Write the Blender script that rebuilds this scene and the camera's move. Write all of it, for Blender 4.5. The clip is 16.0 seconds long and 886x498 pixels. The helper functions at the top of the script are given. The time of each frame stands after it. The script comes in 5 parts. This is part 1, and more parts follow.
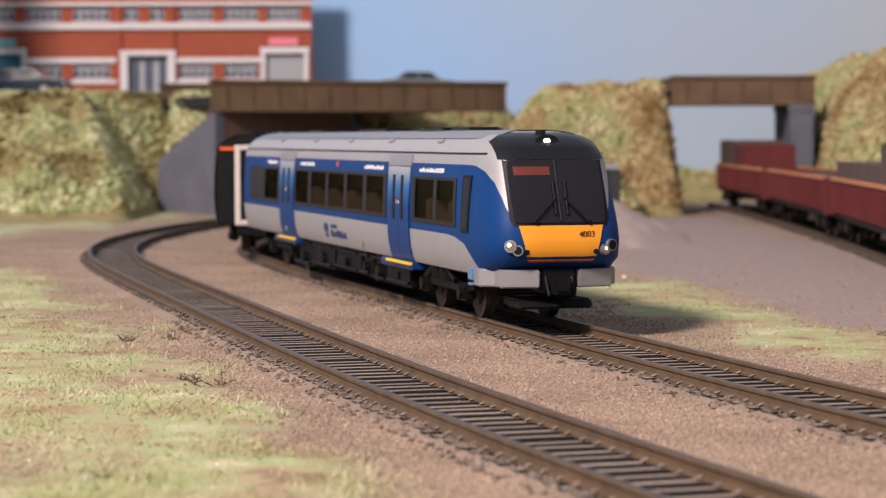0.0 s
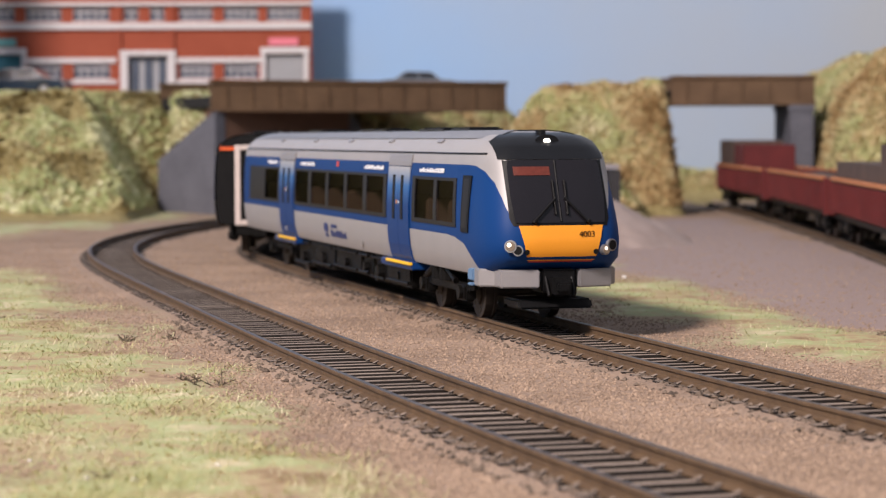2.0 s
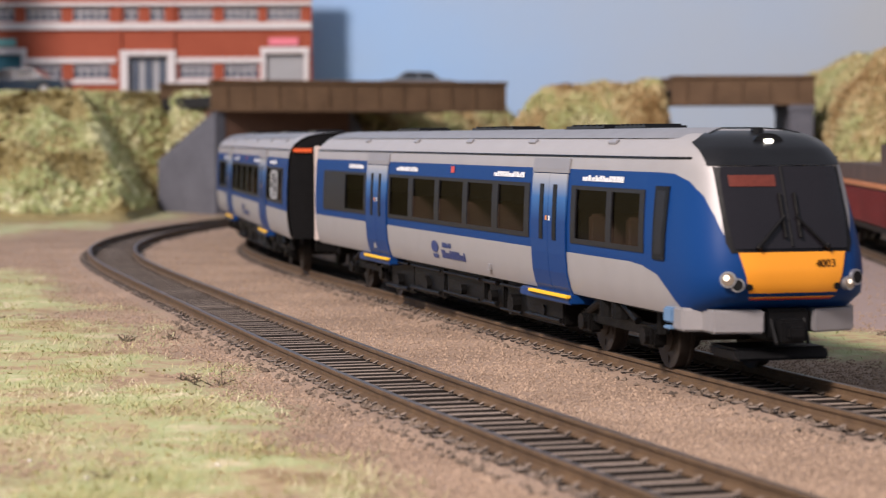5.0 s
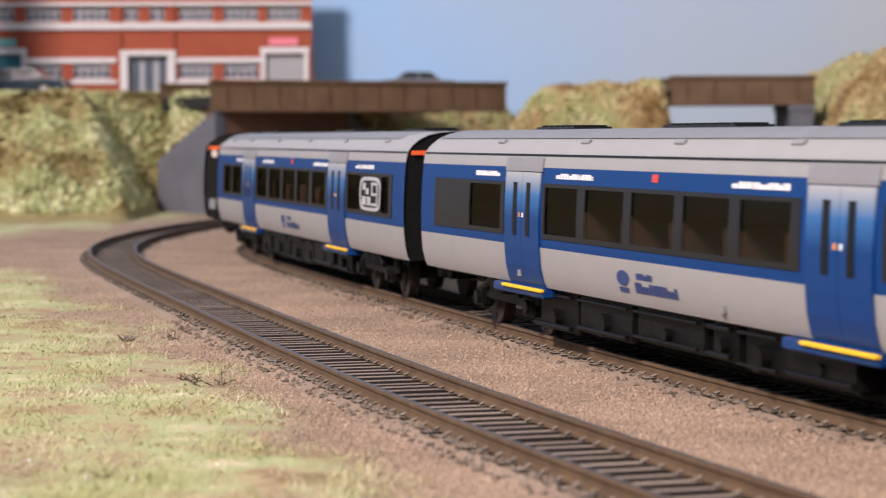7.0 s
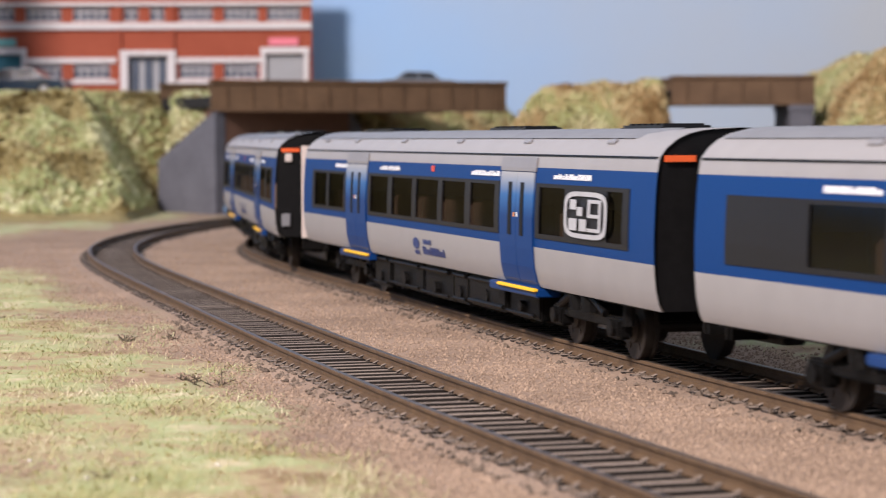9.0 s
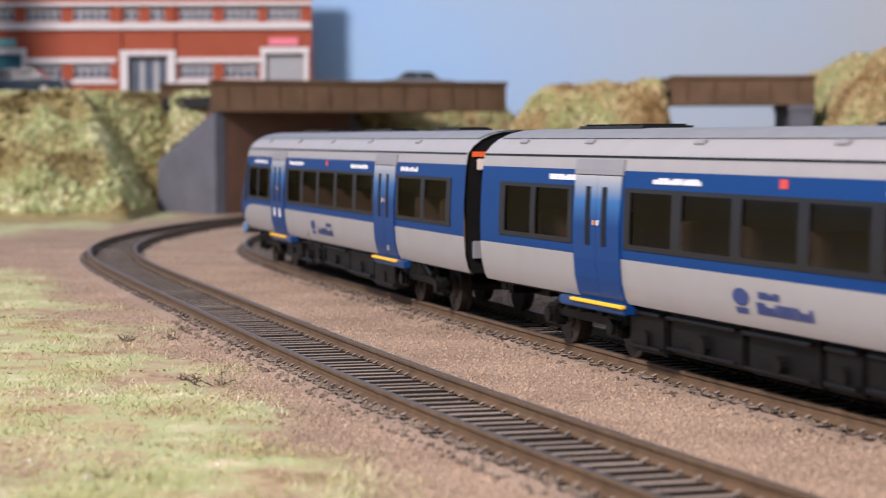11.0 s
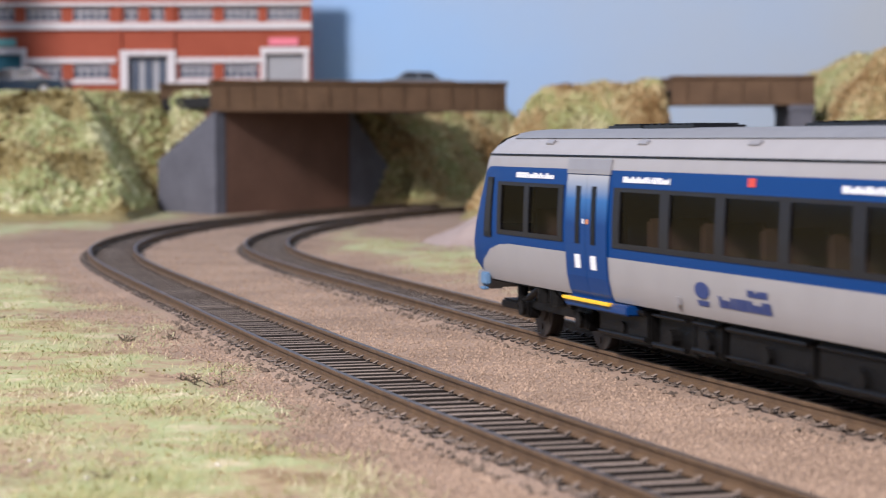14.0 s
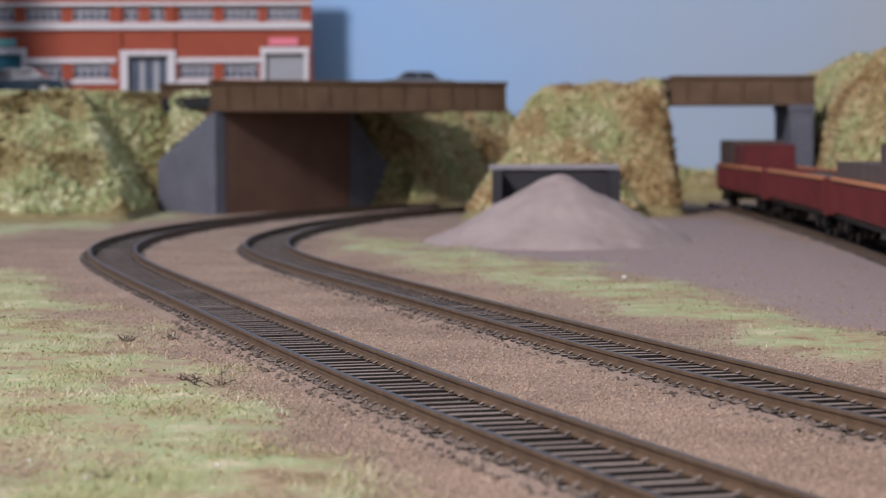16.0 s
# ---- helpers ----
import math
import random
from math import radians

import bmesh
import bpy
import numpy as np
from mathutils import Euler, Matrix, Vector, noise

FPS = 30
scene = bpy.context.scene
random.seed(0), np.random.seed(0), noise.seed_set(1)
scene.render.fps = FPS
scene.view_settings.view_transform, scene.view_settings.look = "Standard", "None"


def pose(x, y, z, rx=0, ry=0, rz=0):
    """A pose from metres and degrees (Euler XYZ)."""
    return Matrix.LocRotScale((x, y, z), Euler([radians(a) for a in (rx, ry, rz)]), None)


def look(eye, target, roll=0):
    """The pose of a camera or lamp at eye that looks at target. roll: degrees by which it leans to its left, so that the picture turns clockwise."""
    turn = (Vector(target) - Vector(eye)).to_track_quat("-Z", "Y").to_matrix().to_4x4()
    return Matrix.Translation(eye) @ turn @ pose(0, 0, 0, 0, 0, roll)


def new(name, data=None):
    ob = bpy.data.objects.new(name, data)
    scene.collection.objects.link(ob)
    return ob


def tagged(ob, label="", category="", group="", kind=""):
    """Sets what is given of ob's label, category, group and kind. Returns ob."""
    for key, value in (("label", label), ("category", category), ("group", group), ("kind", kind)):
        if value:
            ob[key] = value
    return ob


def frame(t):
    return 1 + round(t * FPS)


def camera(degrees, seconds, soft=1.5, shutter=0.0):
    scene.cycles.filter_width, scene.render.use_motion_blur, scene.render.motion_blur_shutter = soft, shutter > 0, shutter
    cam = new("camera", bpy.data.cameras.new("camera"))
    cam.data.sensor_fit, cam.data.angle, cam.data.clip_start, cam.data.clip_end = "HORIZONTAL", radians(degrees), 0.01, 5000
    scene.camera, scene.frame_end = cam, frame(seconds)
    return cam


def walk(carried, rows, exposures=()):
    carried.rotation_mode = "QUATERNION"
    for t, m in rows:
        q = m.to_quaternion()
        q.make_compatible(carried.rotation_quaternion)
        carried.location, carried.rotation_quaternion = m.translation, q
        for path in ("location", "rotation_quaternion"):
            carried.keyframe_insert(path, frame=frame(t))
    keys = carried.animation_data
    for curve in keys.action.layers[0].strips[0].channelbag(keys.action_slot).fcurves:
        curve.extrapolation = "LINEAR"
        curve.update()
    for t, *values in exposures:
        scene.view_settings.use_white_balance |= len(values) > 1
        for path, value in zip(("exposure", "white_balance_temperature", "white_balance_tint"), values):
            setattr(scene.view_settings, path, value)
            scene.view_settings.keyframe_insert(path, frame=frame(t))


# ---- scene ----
cam = camera(22.17, 16.0, soft=1.1, shutter=0.5)
EYE = (0.0, 0.0, 0.0441)
TILT = 0.04952
VIEW = look(EYE, (0.0, math.cos(TILT), EYE[2] - math.sin(TILT)), -0.186)
walk(cam, [(0.0, VIEW), (16.0, VIEW)], exposures=[(0.0, 0.0, 6450, 14), (4.0, 0.0, 6450, 14), (7.0, 0.1, 6400, 14), (12.5, 0.12, 6000, 13), (14.5, 0.1, 5850, 12), (15.0, -0.06, 5800, 12), (16.0, -0.34, 5700, 12)])
cam.data.dof.use_dof = True
cam.data.dof.focus_distance = 0.475
cam.data.dof.aperture_fstop = 45.0

# ---- light: a hall with soft light all round and one layout lamp ----
world = bpy.data.worlds.new("hall")
scene.world = world
world.use_nodes = True
wn = world.node_tree.nodes
wn["Background"].inputs[0].default_value = (0.87, 0.93, 1.08, 1)
wn["Background"].inputs[1].default_value = 0.37
lamp_data = bpy.data.lights.new("layout_lamp", "AREA")
lamp_data.shape, lamp_data.size, lamp_data.energy = "DISK", 0.42, 107.0
lamp_data.color = (1.0, 0.87, 0.80)
layout_lamp = new("layout_lamp", lamp_data)
layout_lamp.matrix_world = look((-1.2, -0.95, 1.65), (0.0, 0.9, 0.0))

MM = 0.001


# ---- materials ----
def material(name, color, rough=0.6, metal=0.0, vary=0.15, scale=300.0, bump=0.1, fine=1500.0, per=None, spec=0.4, coat=0.0, emit=None):
    """A surface with stains at one scale and grain at a second one."""
    m = bpy.data.materials.new(name)
    m.use_nodes = True
    nt = m.node_tree
    nd, ln = nt.nodes, nt.links
    b = nd["Principled BSDF"]
    b.inputs["Roughness"].default_value = rough
    b.inputs["Metallic"].default_value = metal
    b.inputs["Specular IOR Level"].default_value = spec
    b.inputs["Coat Weight"].default_value = coat
    tc = nd.new("ShaderNodeTexCoord")
    n1 = nd.new("ShaderNodeTexNoise")
    n1.inputs["Scale"].default_value = scale
    n1.inputs["Detail"].default_value = 4
    n2 = nd.new("ShaderNodeTexNoise")
    n2.inputs["Scale"].default_value = fine
    n2.inputs["Detail"].default_value = 3
    for n in (n1, n2):
        ln.new(tc.outputs["Object"], n.inputs["Vector"])
    add = nd.new("ShaderNodeMath")
    add.operation = "ADD"
    ln.new(n1.outputs["Fac"], add.inputs[0])
    ln.new(n2.outputs["Fac"], add.inputs[1])
    last = add.outputs[0]
    low, high = 0.6, 1.4
    if per:
        src = nd.new("ShaderNodeObjectInfo" if per == "object" else "ShaderNodeNewGeometry")
        mul = nd.new("ShaderNodeMath")
        mul.operation = "MULTIPLY_ADD"
        ln.new(src.outputs["Random" if per == "object" else "Random Per Island"], mul.inputs[0])
        mul.inputs[1].default_value = 1.0
        ln.new(last, mul.inputs[2])
        last = mul.outputs[0]
        low, high = 0.7, 2.3
    mr = nd.new("ShaderNodeMapRange")
    mr.inputs["From Min"].default_value, mr.inputs["From Max"].default_value = low, high
    mr.inputs["To Min"].default_value, mr.inputs["To Max"].default_value = 0.0, 1.0
    ln.new(last, mr.inputs["Value"])
    mix = nd.new("ShaderNodeMix")
    mix.data_type = "RGBA"
    ln.new(mr.outputs[0], mix.inputs["Factor"])
    if isinstance(color[0], tuple):
        ca, cb = color
    else:
        ca = tuple(c * (1 - vary) for c in color)
        cb = tuple(min(1.0, c * (1 + vary)) for c in color)
    mix.inputs[6].default_value = (*ca, 1)
    mix.inputs[7].default_value = (*cb, 1)
    ln.new(mix.outputs[2], b.inputs["Base Color"])
    if bump:
        bp = nd.new("ShaderNodeBump")
        bp.inputs["Strength"].default_value = bump
        bp.inputs["Distance"].default_value = 0.0006
        ln.new(n2.outputs["Fac"], bp.inputs["Height"])
        ln.new(bp.outputs["Normal"], b.inputs["Normal"])
    if emit:
        b.inputs["Emission Color"].default_value = (*emit[:3], 1)
        b.inputs["Emission Strength"].default_value = emit[3]
    m["mix"] = mix.name
    return m


silver = material("silver_paint", (0.33, 0.32, 0.325), rough=0.45, metal=0.4, vary=0.1, scale=120, fine=5000, bump=0.1)
blue = material("blue_paint", (0.004, 0.040, 0.165), rough=0.33, vary=0.1, scale=100, fine=5000, bump=0.03, coat=0.3)
black = material("black_plastic", (0.006, 0.006, 0.0065), rough=0.5, vary=0.3, scale=500, bump=0.1, spec=0.2)
frame_black = material("underframe_black", (0.0045, 0.0042, 0.004), rough=0.5, vary=0.6, scale=400, bump=0.25, spec=0.16)
roof_black = material("black_roof_paint", (0.007, 0.0075, 0.009), rough=0.33, vary=0.2, scale=200, bump=0.03, spec=0.35)
roof_grey = material("grey_roof_paint", (0.20, 0.205, 0.22), rough=0.5, vary=0.12, scale=150, bump=0.05)
yellow = material("yellow_panel_paint", (0.86, 0.33, 0.022), rough=0.4, vary=0.04, scale=150, fine=4000, bump=0.03, coat=0.2)
step_yellow = material("step_yellow", (0.9, 0.55, 0.03), rough=0.5, vary=0.05)
white_print = material("white_print", (0.75, 0.77, 0.8), rough=0.5, vary=0.05)
emblem_print = material("worn_white_print", (0.42, 0.43, 0.45), rough=0.5, vary=0.15, scale=200)
dark_print = material("dark_blue_print", (0.03, 0.05, 0.16), rough=0.5, vary=0.05)
red_print = material("red_print", (0.55, 0.06, 0.04), rough=0.5, vary=0.05)
orange_print = material("orange_stripe", (0.75, 0.12, 0.03), rough=0.5, vary=0.05)
window_band = material("dark_window_band", (0.015, 0.0145, 0.016), rough=0.45, vary=0.15, scale=80, bump=0.02, spec=0.2)
metal_wheel = material("dull_wheel_steel", (0.04, 0.033, 0.028), rough=0.55, metal=0.5, vary=0.2)
chrome = material("lamp_ring", (0.45, 0.45, 0.46), rough=0.35, metal=0.8, vary=0.05)
lamp_on = material("lit_headlamp", (0.12, 0.095, 0.075), rough=0.5, vary=0.2, spec=0.2, emit=(1.0, 0.7, 0.45, 0.12))
bulb_on = material("headlamp_bulb", (0.9, 0.85, 0.75), rough=0.2, vary=0.02, emit=(1.0, 0.85, 0.7, 1.1))
marker_on = material("lit_marker_lamp", (0.9, 0.85, 0.75), rough=0.2, vary=0.02, emit=(1.0, 0.93, 0.8, 9.0))
tail_on = material("amber_lamp", (0.8, 0.3, 0.05), rough=0.3, vary=0.02)
interior = material("coach_interior", (0.24, 0.21, 0.19), rough=0.7, vary=0.3, scale=60)
seat_mat = material("brown_seat", (0.17, 0.115, 0.08), rough=0.8, vary=0.25, scale=200)
rail_side = material("weathered_rail", ((0.06, 0.036, 0.019), (0.15, 0.094, 0.05)), rough=0.75, scale=250, fine=2500, bump=0.3)
rail_head = material("worn_rail_head", ((0.075, 0.06, 0.05), (0.16, 0.135, 0.115)), rough=0.45, metal=0.7, scale=300, bump=0.05)
# darker side colour stands for the shade in the gaps between sleepers
sleeper_side = material("gap_shade_sleeper_side", (0.02, 0.015, 0.012), rough=0.8, vary=0.3, scale=400, per="object")
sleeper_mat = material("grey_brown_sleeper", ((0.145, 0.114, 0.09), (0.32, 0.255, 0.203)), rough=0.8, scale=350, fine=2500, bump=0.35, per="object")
brick = material("orange_brick_paper", ((0.28, 0.060, 0.030), (0.39, 0.098, 0.052)), rough=0.85, scale=60, fine=700, bump=0.2)
white_trim = material("white_trim_paint", (0.66, 0.63, 0.63), rough=0.6, vary=0.06, scale=80)
pane_mat = material("grey_blue_pane", (0.10, 0.12, 0.16), rough=0.25, vary=0.25, scale=60, bump=0.02)
shutter_grey = material("grey_shutter", (0.38, 0.39, 0.41), rough=0.6, vary=0.08, scale=90)
shutter_teal = material("teal_shutter", (0.03, 0.16, 0.22), rough=0.6, vary=0.1, scale=90)
pink_sign = material("pink_sign", (0.78, 0.22, 0.28), rough=0.6, vary=0.06)
teal_sign = material("teal_sign", (0.16, 0.42, 0.42), rough=0.6, vary=0.06)
girder = material("brown_bridge_paint", ((0.075, 0.044, 0.023), (0.17, 0.105, 0.058)), rough=0.75, scale=70, fine=900, bump=0.3)
concrete_dark = material("dark_blue_grey_wall", ((0.08, 0.083, 0.10), (0.155, 0.16, 0.19)), rough=0.85, scale=50, fine=700, bump=0.25)
abutment_mat = material("brown_abutment_card", ((0.11, 0.06, 0.04), (0.19, 0.105, 0.07)), rough=0.85, scale=40, fine=700, bump=0.2)
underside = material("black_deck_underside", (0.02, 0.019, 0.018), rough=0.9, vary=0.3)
wagon_red = material("dull_red_wagon_paint", ((0.065, 0.007, 0.008), (0.15, 0.018, 0.017)), rough=0.6, scale=90, fine=900, bump=0.15)
wagon_lip = material("orange_weathered_lip", ((0.36, 0.13, 0.05), (0.55, 0.24, 0.10)), rough=0.7, scale=150)
wagon_brown = material("brown_wagon_inside", ((0.055, 0.036, 0.029), (0.11, 0.074, 0.058)), rough=0.8, scale=80)
car_black = material("dark_car_paint", (0.02, 0.035, 0.055), rough=0.2, vary=0.1, coat=0.6)
car_grey = material("silver_car_paint", (0.18, 0.2, 0.23), rough=0.25, vary=0.1, coat=0.5)
car_glass = material("car_glass", (0.03, 0.035, 0.04), rough=0.1, vary=0.1)
tyre = material("black_tyre", (0.015, 0.015, 0.015), rough=0.8, vary=0.2)
road_mat = material("grey_road", (0.09, 0.09, 0.09), rough=0.9, vary=0.2)
gravel_mat = material("pinkish_grey_gravel", ((0.27, 0.21, 0.185), (0.44, 0.36, 0.325)), rough=0.9, scale=60, fine=1800, bump=0.5)
grain_mat = material("loose_ballast_grain", ((0.165, 0.115, 0.08), (0.43, 0.315, 0.226)), rough=0.9, per="island", scale=30, fine=900, bump=0.0)
stone_mat = material("dark_ballast_stone", ((0.05, 0.038, 0.03), (0.23, 0.175, 0.13)), rough=0.9, per="island", scale=30, fine=900, bump=0.0)


def flock(name, stops, scale, spread):
    """Fibre or foam flock: broad patches of colour, each tuft a little lighter or darker."""
    m = material(name, (0.3, 0.3, 0.1), rough=0.95, bump=0.0, spec=0.1)
    nd, ln = m.node_tree.nodes, m.node_tree.links
    tc = nd.new("ShaderNodeTexCoord")
    n = nd.new("ShaderNodeTexNoise")
    n.inputs["Scale"].default_value, n.inputs["Detail"].default_value, n.inputs["Roughness"].default_value = scale, 4, 0.6
    ln.new(tc.outputs["Object"], n.inputs["Vector"])
    g = nd.new("ShaderNodeNewGeometry")
    ma = nd.new("ShaderNodeMath")
    ma.operation = "MULTIPLY_ADD"
    ma.inputs[1].default_value = spread
    ln.new(g.outputs["Random Per Island"], ma.inputs[0])
    ln.new(n.outputs["Fac"], ma.inputs[2])
    ramp_node = nd.new("ShaderNodeValToRGB")
    e = ramp_node.color_ramp.elements
    e[0].position, e[0].color = stops[0][0], (*stops[0][1], 1)
    e[1].position, e[1].color = stops[-1][0], (*stops[-1][1], 1)
    for p, c in stops[1:-1]:
        k = e.new(p)
        k.color = (*c, 1)
    ln.new(ma.outputs[0], ramp_node.inputs[0])
    ln.new(ramp_node.outputs[0], nd["Principled BSDF"].inputs["Base Color"])
    return m


fibre_mat = flock("straw_green_fibre", [(0.38, (0.24, 0.16, 0.07)), (0.48, (0.40, 0.34, 0.15)), (0.56, (0.33, 0.40, 0.16)), (0.65, (0.56, 0.48, 0.27)), (0.76, (0.42, 0.47, 0.22)), (0.9, (0.80, 0.72, 0.52))], 24, 0.34)
foliage_mat = flock("straw_foliage", [(0.42, (0.11, 0.08, 0.03)), (0.49, (0.30, 0.24, 0.10)), (0.545, (0.60, 0.55, 0.31)), (0.59, (0.36, 0.41, 0.18)), (0.65, (0.60, 0.61, 0.36)), (0.74, (0.84, 0.80, 0.56))], 13, 0.09)
foliage_back = flock("tan_foliage", [(0.38, (0.25, 0.155, 0.065)), (0.47, (0.47, 0.34, 0.17)), (0.55, (0.60, 0.51, 0.29)), (0.63, (0.46, 0.48, 0.225)), (0.72, (0.56, 0.55, 0.32)), (0.85, (0.72, 0.62, 0.42))], 18, 0.1)


def tinted_glass():
    """Thin smoked glazing: dims what is behind it and mirrors a little."""
    m = bpy.data.materials.new("tinted_glass")
    m.use_nodes = True
    nd, ln = m.node_tree.nodes, m.node_tree.links
    nd.remove(nd["Principled BSDF"])
    t, g, mix = nd.new("ShaderNodeBsdfTransparent"), nd.new("ShaderNodeBsdfGlossy"), nd.new("ShaderNodeMixShader")
    t.inputs[0].default_value = (0.19, 0.175, 0.17, 1)
    g.inputs[0].default_value, g.inputs["Roughness"].default_value = (0.9, 0.9, 0.9, 1), 0.12
    mix.inputs[0].default_value = 0.045
    ln.new(t.outputs[0], mix.inputs[1])
    ln.new(g.outputs[0], mix.inputs[2])
    ln.new(mix.outputs[0], nd["Material Output"].inputs[0])
    return m


glass = tinted_glass()


# ---- helpers ----
def put(ob, bm, mat):
    bmesh.ops.scale(bm, vec=(MM, MM, MM), verts=bm.verts)
    bm.to_mesh(ob.data)
    bm.free()
    for one in (mat if isinstance(mat, (list, tuple)) else (mat,)):
        ob.data.materials.append(one)


def part(name, bm, mat, parent=None, label="", smooth=False):
    """One mesh out of a bmesh in millimetres, under a thing or on its own."""
    if smooth:
        for f in bm.faces:
            f.smooth = True
    ob = new(name, bpy.data.meshes.new(name))
    put(ob, bm, mat)
    ob.parent = parent
    return tagged(ob, label)


def mesh_of(name, verts, faces, mat, parent=None, label=""):
    me = bpy.data.meshes.new(name)
    me.from_pydata([tuple(c * MM for c in v) for v in verts], [], faces)
    me.materials.append(mat)
    ob = new(name, me)
    ob.parent = parent
    return tagged(ob, label)


def box(bm, x0, x1, y0, y1, z0, z1, bevel=0.0):
    r = bmesh.ops.create_cube(bm, size=1.0)
    vs = r["verts"]
    bmesh.ops.scale(bm, vec=(x1 - x0, y1 - y0, z1 - z0), verts=vs)
    bmesh.ops.translate(bm, vec=((x0 + x1) / 2, (y0 + y1) / 2, (z0 + z1) / 2), verts=vs)
    if bevel:
        es = list({e for v in vs for e in v.link_edges})
        bmesh.ops.bevel(bm, geom=es, offset=bevel, segments=2, affect="EDGES")
    return vs


def boxed(name, dims, mat, parent=None, bevel=0.0, label=""):
    bm = bmesh.new()
    box(bm, *dims, bevel)
    return part(name, bm, mat, parent, label)


def rod(bm, a, b, r, n=12, r2=None):
    a, b = Vector(a), Vector(b)
    d = b - a
    res = bmesh.ops.create_cone(bm, cap_ends=True, segments=n, radius1=r, radius2=r if r2 is None else r2, depth=d.length)
    m = Matrix.Translation((a + b) / 2) @ d.to_track_quat("Z", "Y").to_matrix().to_4x4()
    bmesh.ops.transform(bm, matrix=m, verts=res["verts"])
    return res["verts"]


def thing(name, label, category, group="", at=None):
    e = new(name)
    e.empty_display_size = 0.02
    if at is not None:
        e.matrix_world = at
    return tagged(e, label, category, group)


def setting(ob, label="", category=""):
    return tagged(ob, label, category, kind="structure")


# ---- plan of the two running lines and the siding ----
NODES = [200, 350, 500, 650, 780, 860, 940, 1020, 1100, 1200, 1320]
LINE_B = (128.917, -0.3525, [0.2593, 0.3013, 0.15, -0.0568, 0.2536, 1.0505, 1.5739, 1.1637, 0.8913, 0.8948, 0.9357])


def trace(line, n=640, ds=3.0):
    x, y, h = line[0], 200.0, line[1]
    rows = []
    for _ in range(n):
        rows.append((x, y, h))
        h += ds * float(np.interp(y, NODES, line[2])) / 1000 if h < 0.62 else 0.0
        x += ds * math.sin(h)
        y += ds * math.cos(h)
    return np.array(rows)


TRACE = {"b": trace(LINE_B)}


def centre(line, u, off=0.0):
    """The place and heading u mm along a line; off: to the right, looking away from the camera."""
    rows = TRACE[line]
    if u < 0:
        h = rows[0, 2]
        x, y = rows[0, 0] + u * math.sin(h), rows[0, 1] + u * math.cos(h)
    else:
        at = np.arange(len(rows)) * 3.0
        x, y, h = (float(np.interp(u, at, rows[:, k])) for k in range(3))
    return x + off * math.cos(h), y - off * math.sin(h), h


def siding(u, off=0.0):
    """The siding with the wagons, gently curved: u mm from its near end."""
    d = u - 127.0
    h = math.atan(0.0625 - 9.8e-5 * d)
    return 167.5 + 0.0625 * d - 4.9e-5 * d * d + off * math.cos(h), 640.0 + u - off * math.sin(h), h


LINES = {"a": lambda u, off=0.0: centre("b", u, off - 62.5), "b": lambda u, off=0.0: centre("b", u, off), "c": siding}
# ---- ground ----
LAWN = [(-900, 1010), (-158, 806), (-118, 688), (-80, 547), (-53, 465), (-40, 414), (-23, 339), (-17, 296), (0, 180), (40, -300), (-900, -300)]
STRIP = [(-52, 1200), (-46, 1075), (-18, 1020), (-3, 960), (34, 862), (61, 760), (80, 678), (87, 560), (104, 528), (150, 380), (112, 400), (80, 476), (72, 530), (58, 588), (47, 620), (34, 683), (3, 768), (-18, 872), (-40, 965)]
YARD = [(-6, 965), (36, 868), (63, 768), (84, 690), (90, 575), (120, 520), (170, 480), (160, 1300), (110, 1290), (20, 1130)]
VERGE = [(-900, 1060), (-215, 1060), (-200, 1130), (-180, 1245), (-150, 1330), (-160, 1700), (-900, 1700)]


GX, GY, GS = -320.0, 120.0, 2.5
NXG, NYG = 257, 557


def inside(px, py, poly):
    """Signed distances to a closed outline, above 0 inside it, for arrays of places."""
    hit = np.zeros(px.shape, bool)
    best = np.full(px.shape, 1e9)
    for (x0, y0), (x1, y1) in zip(poly, poly[1:] + poly[:1]):
        if y0 != y1:
            hit ^= ((y0 > py) != (y1 > py)) & (px < x0 + (py - y0) * (x1 - x0) / (y1 - y0))
        dx, dy = x1 - x0, y1 - y0
        k = np.clip(((px - x0) * dx + (py - y0) * dy) / (dx * dx + dy * dy), 0, 1)
        best = np.minimum(best, np.hypot(px - x0 - k * dx, py - y0 - k * dy))
    return np.where(hit, best, -best)


def plan_maps():
    """Maps of the distance to the nearest track and of where grass grows."""
    px, py = np.meshgrid(GX + GS * np.arange(NXG), GY + GS * np.arange(NYG))
    near = np.full(px.shape, 1e9)
    for k in "abc":
        for u in range(-300, 1500, 4):
            x, y, _ = LINES[k](u)
            j0, j1 = int((y - 46 - GY) / GS), int((y + 46 - GY) / GS)
            i0, i1 = int((x - 46 - GX) / GS), int((x + 46 - GX) / GS)
            s = (slice(max(0, j0), max(0, j1)), slice(max(0, i0), max(0, i1)))
            near[s] = np.minimum(near[s], np.hypot(px[s] - x, py[s] - y))
    d = np.maximum(np.maximum(np.minimum(inside(px, py, LAWN) * 0.9, 13.0), inside(px, py, STRIP) + 2), inside(px, py, VERGE) * 0.6)
    n = np.array([[noise.noise((x / 23, y / 34, 1.0)) * 13 + noise.noise((x / 6, y / 8, 5.0)) * 8 + noise.noise((x / 42, y / 60, 9.0)) * 18 for x in px[0]] for y in py[:, 0]])
    yard = np.clip(0.5 + (inside(px, py, YARD) + 0.5 * n) / 12, 0, 1)
    return np.minimum(near, 60.0), np.clip(0.5 + (d + n) / 22, 0, 1), yard


TRACK_MAP, GRASS_MAP, YARD_MAP = plan_maps()


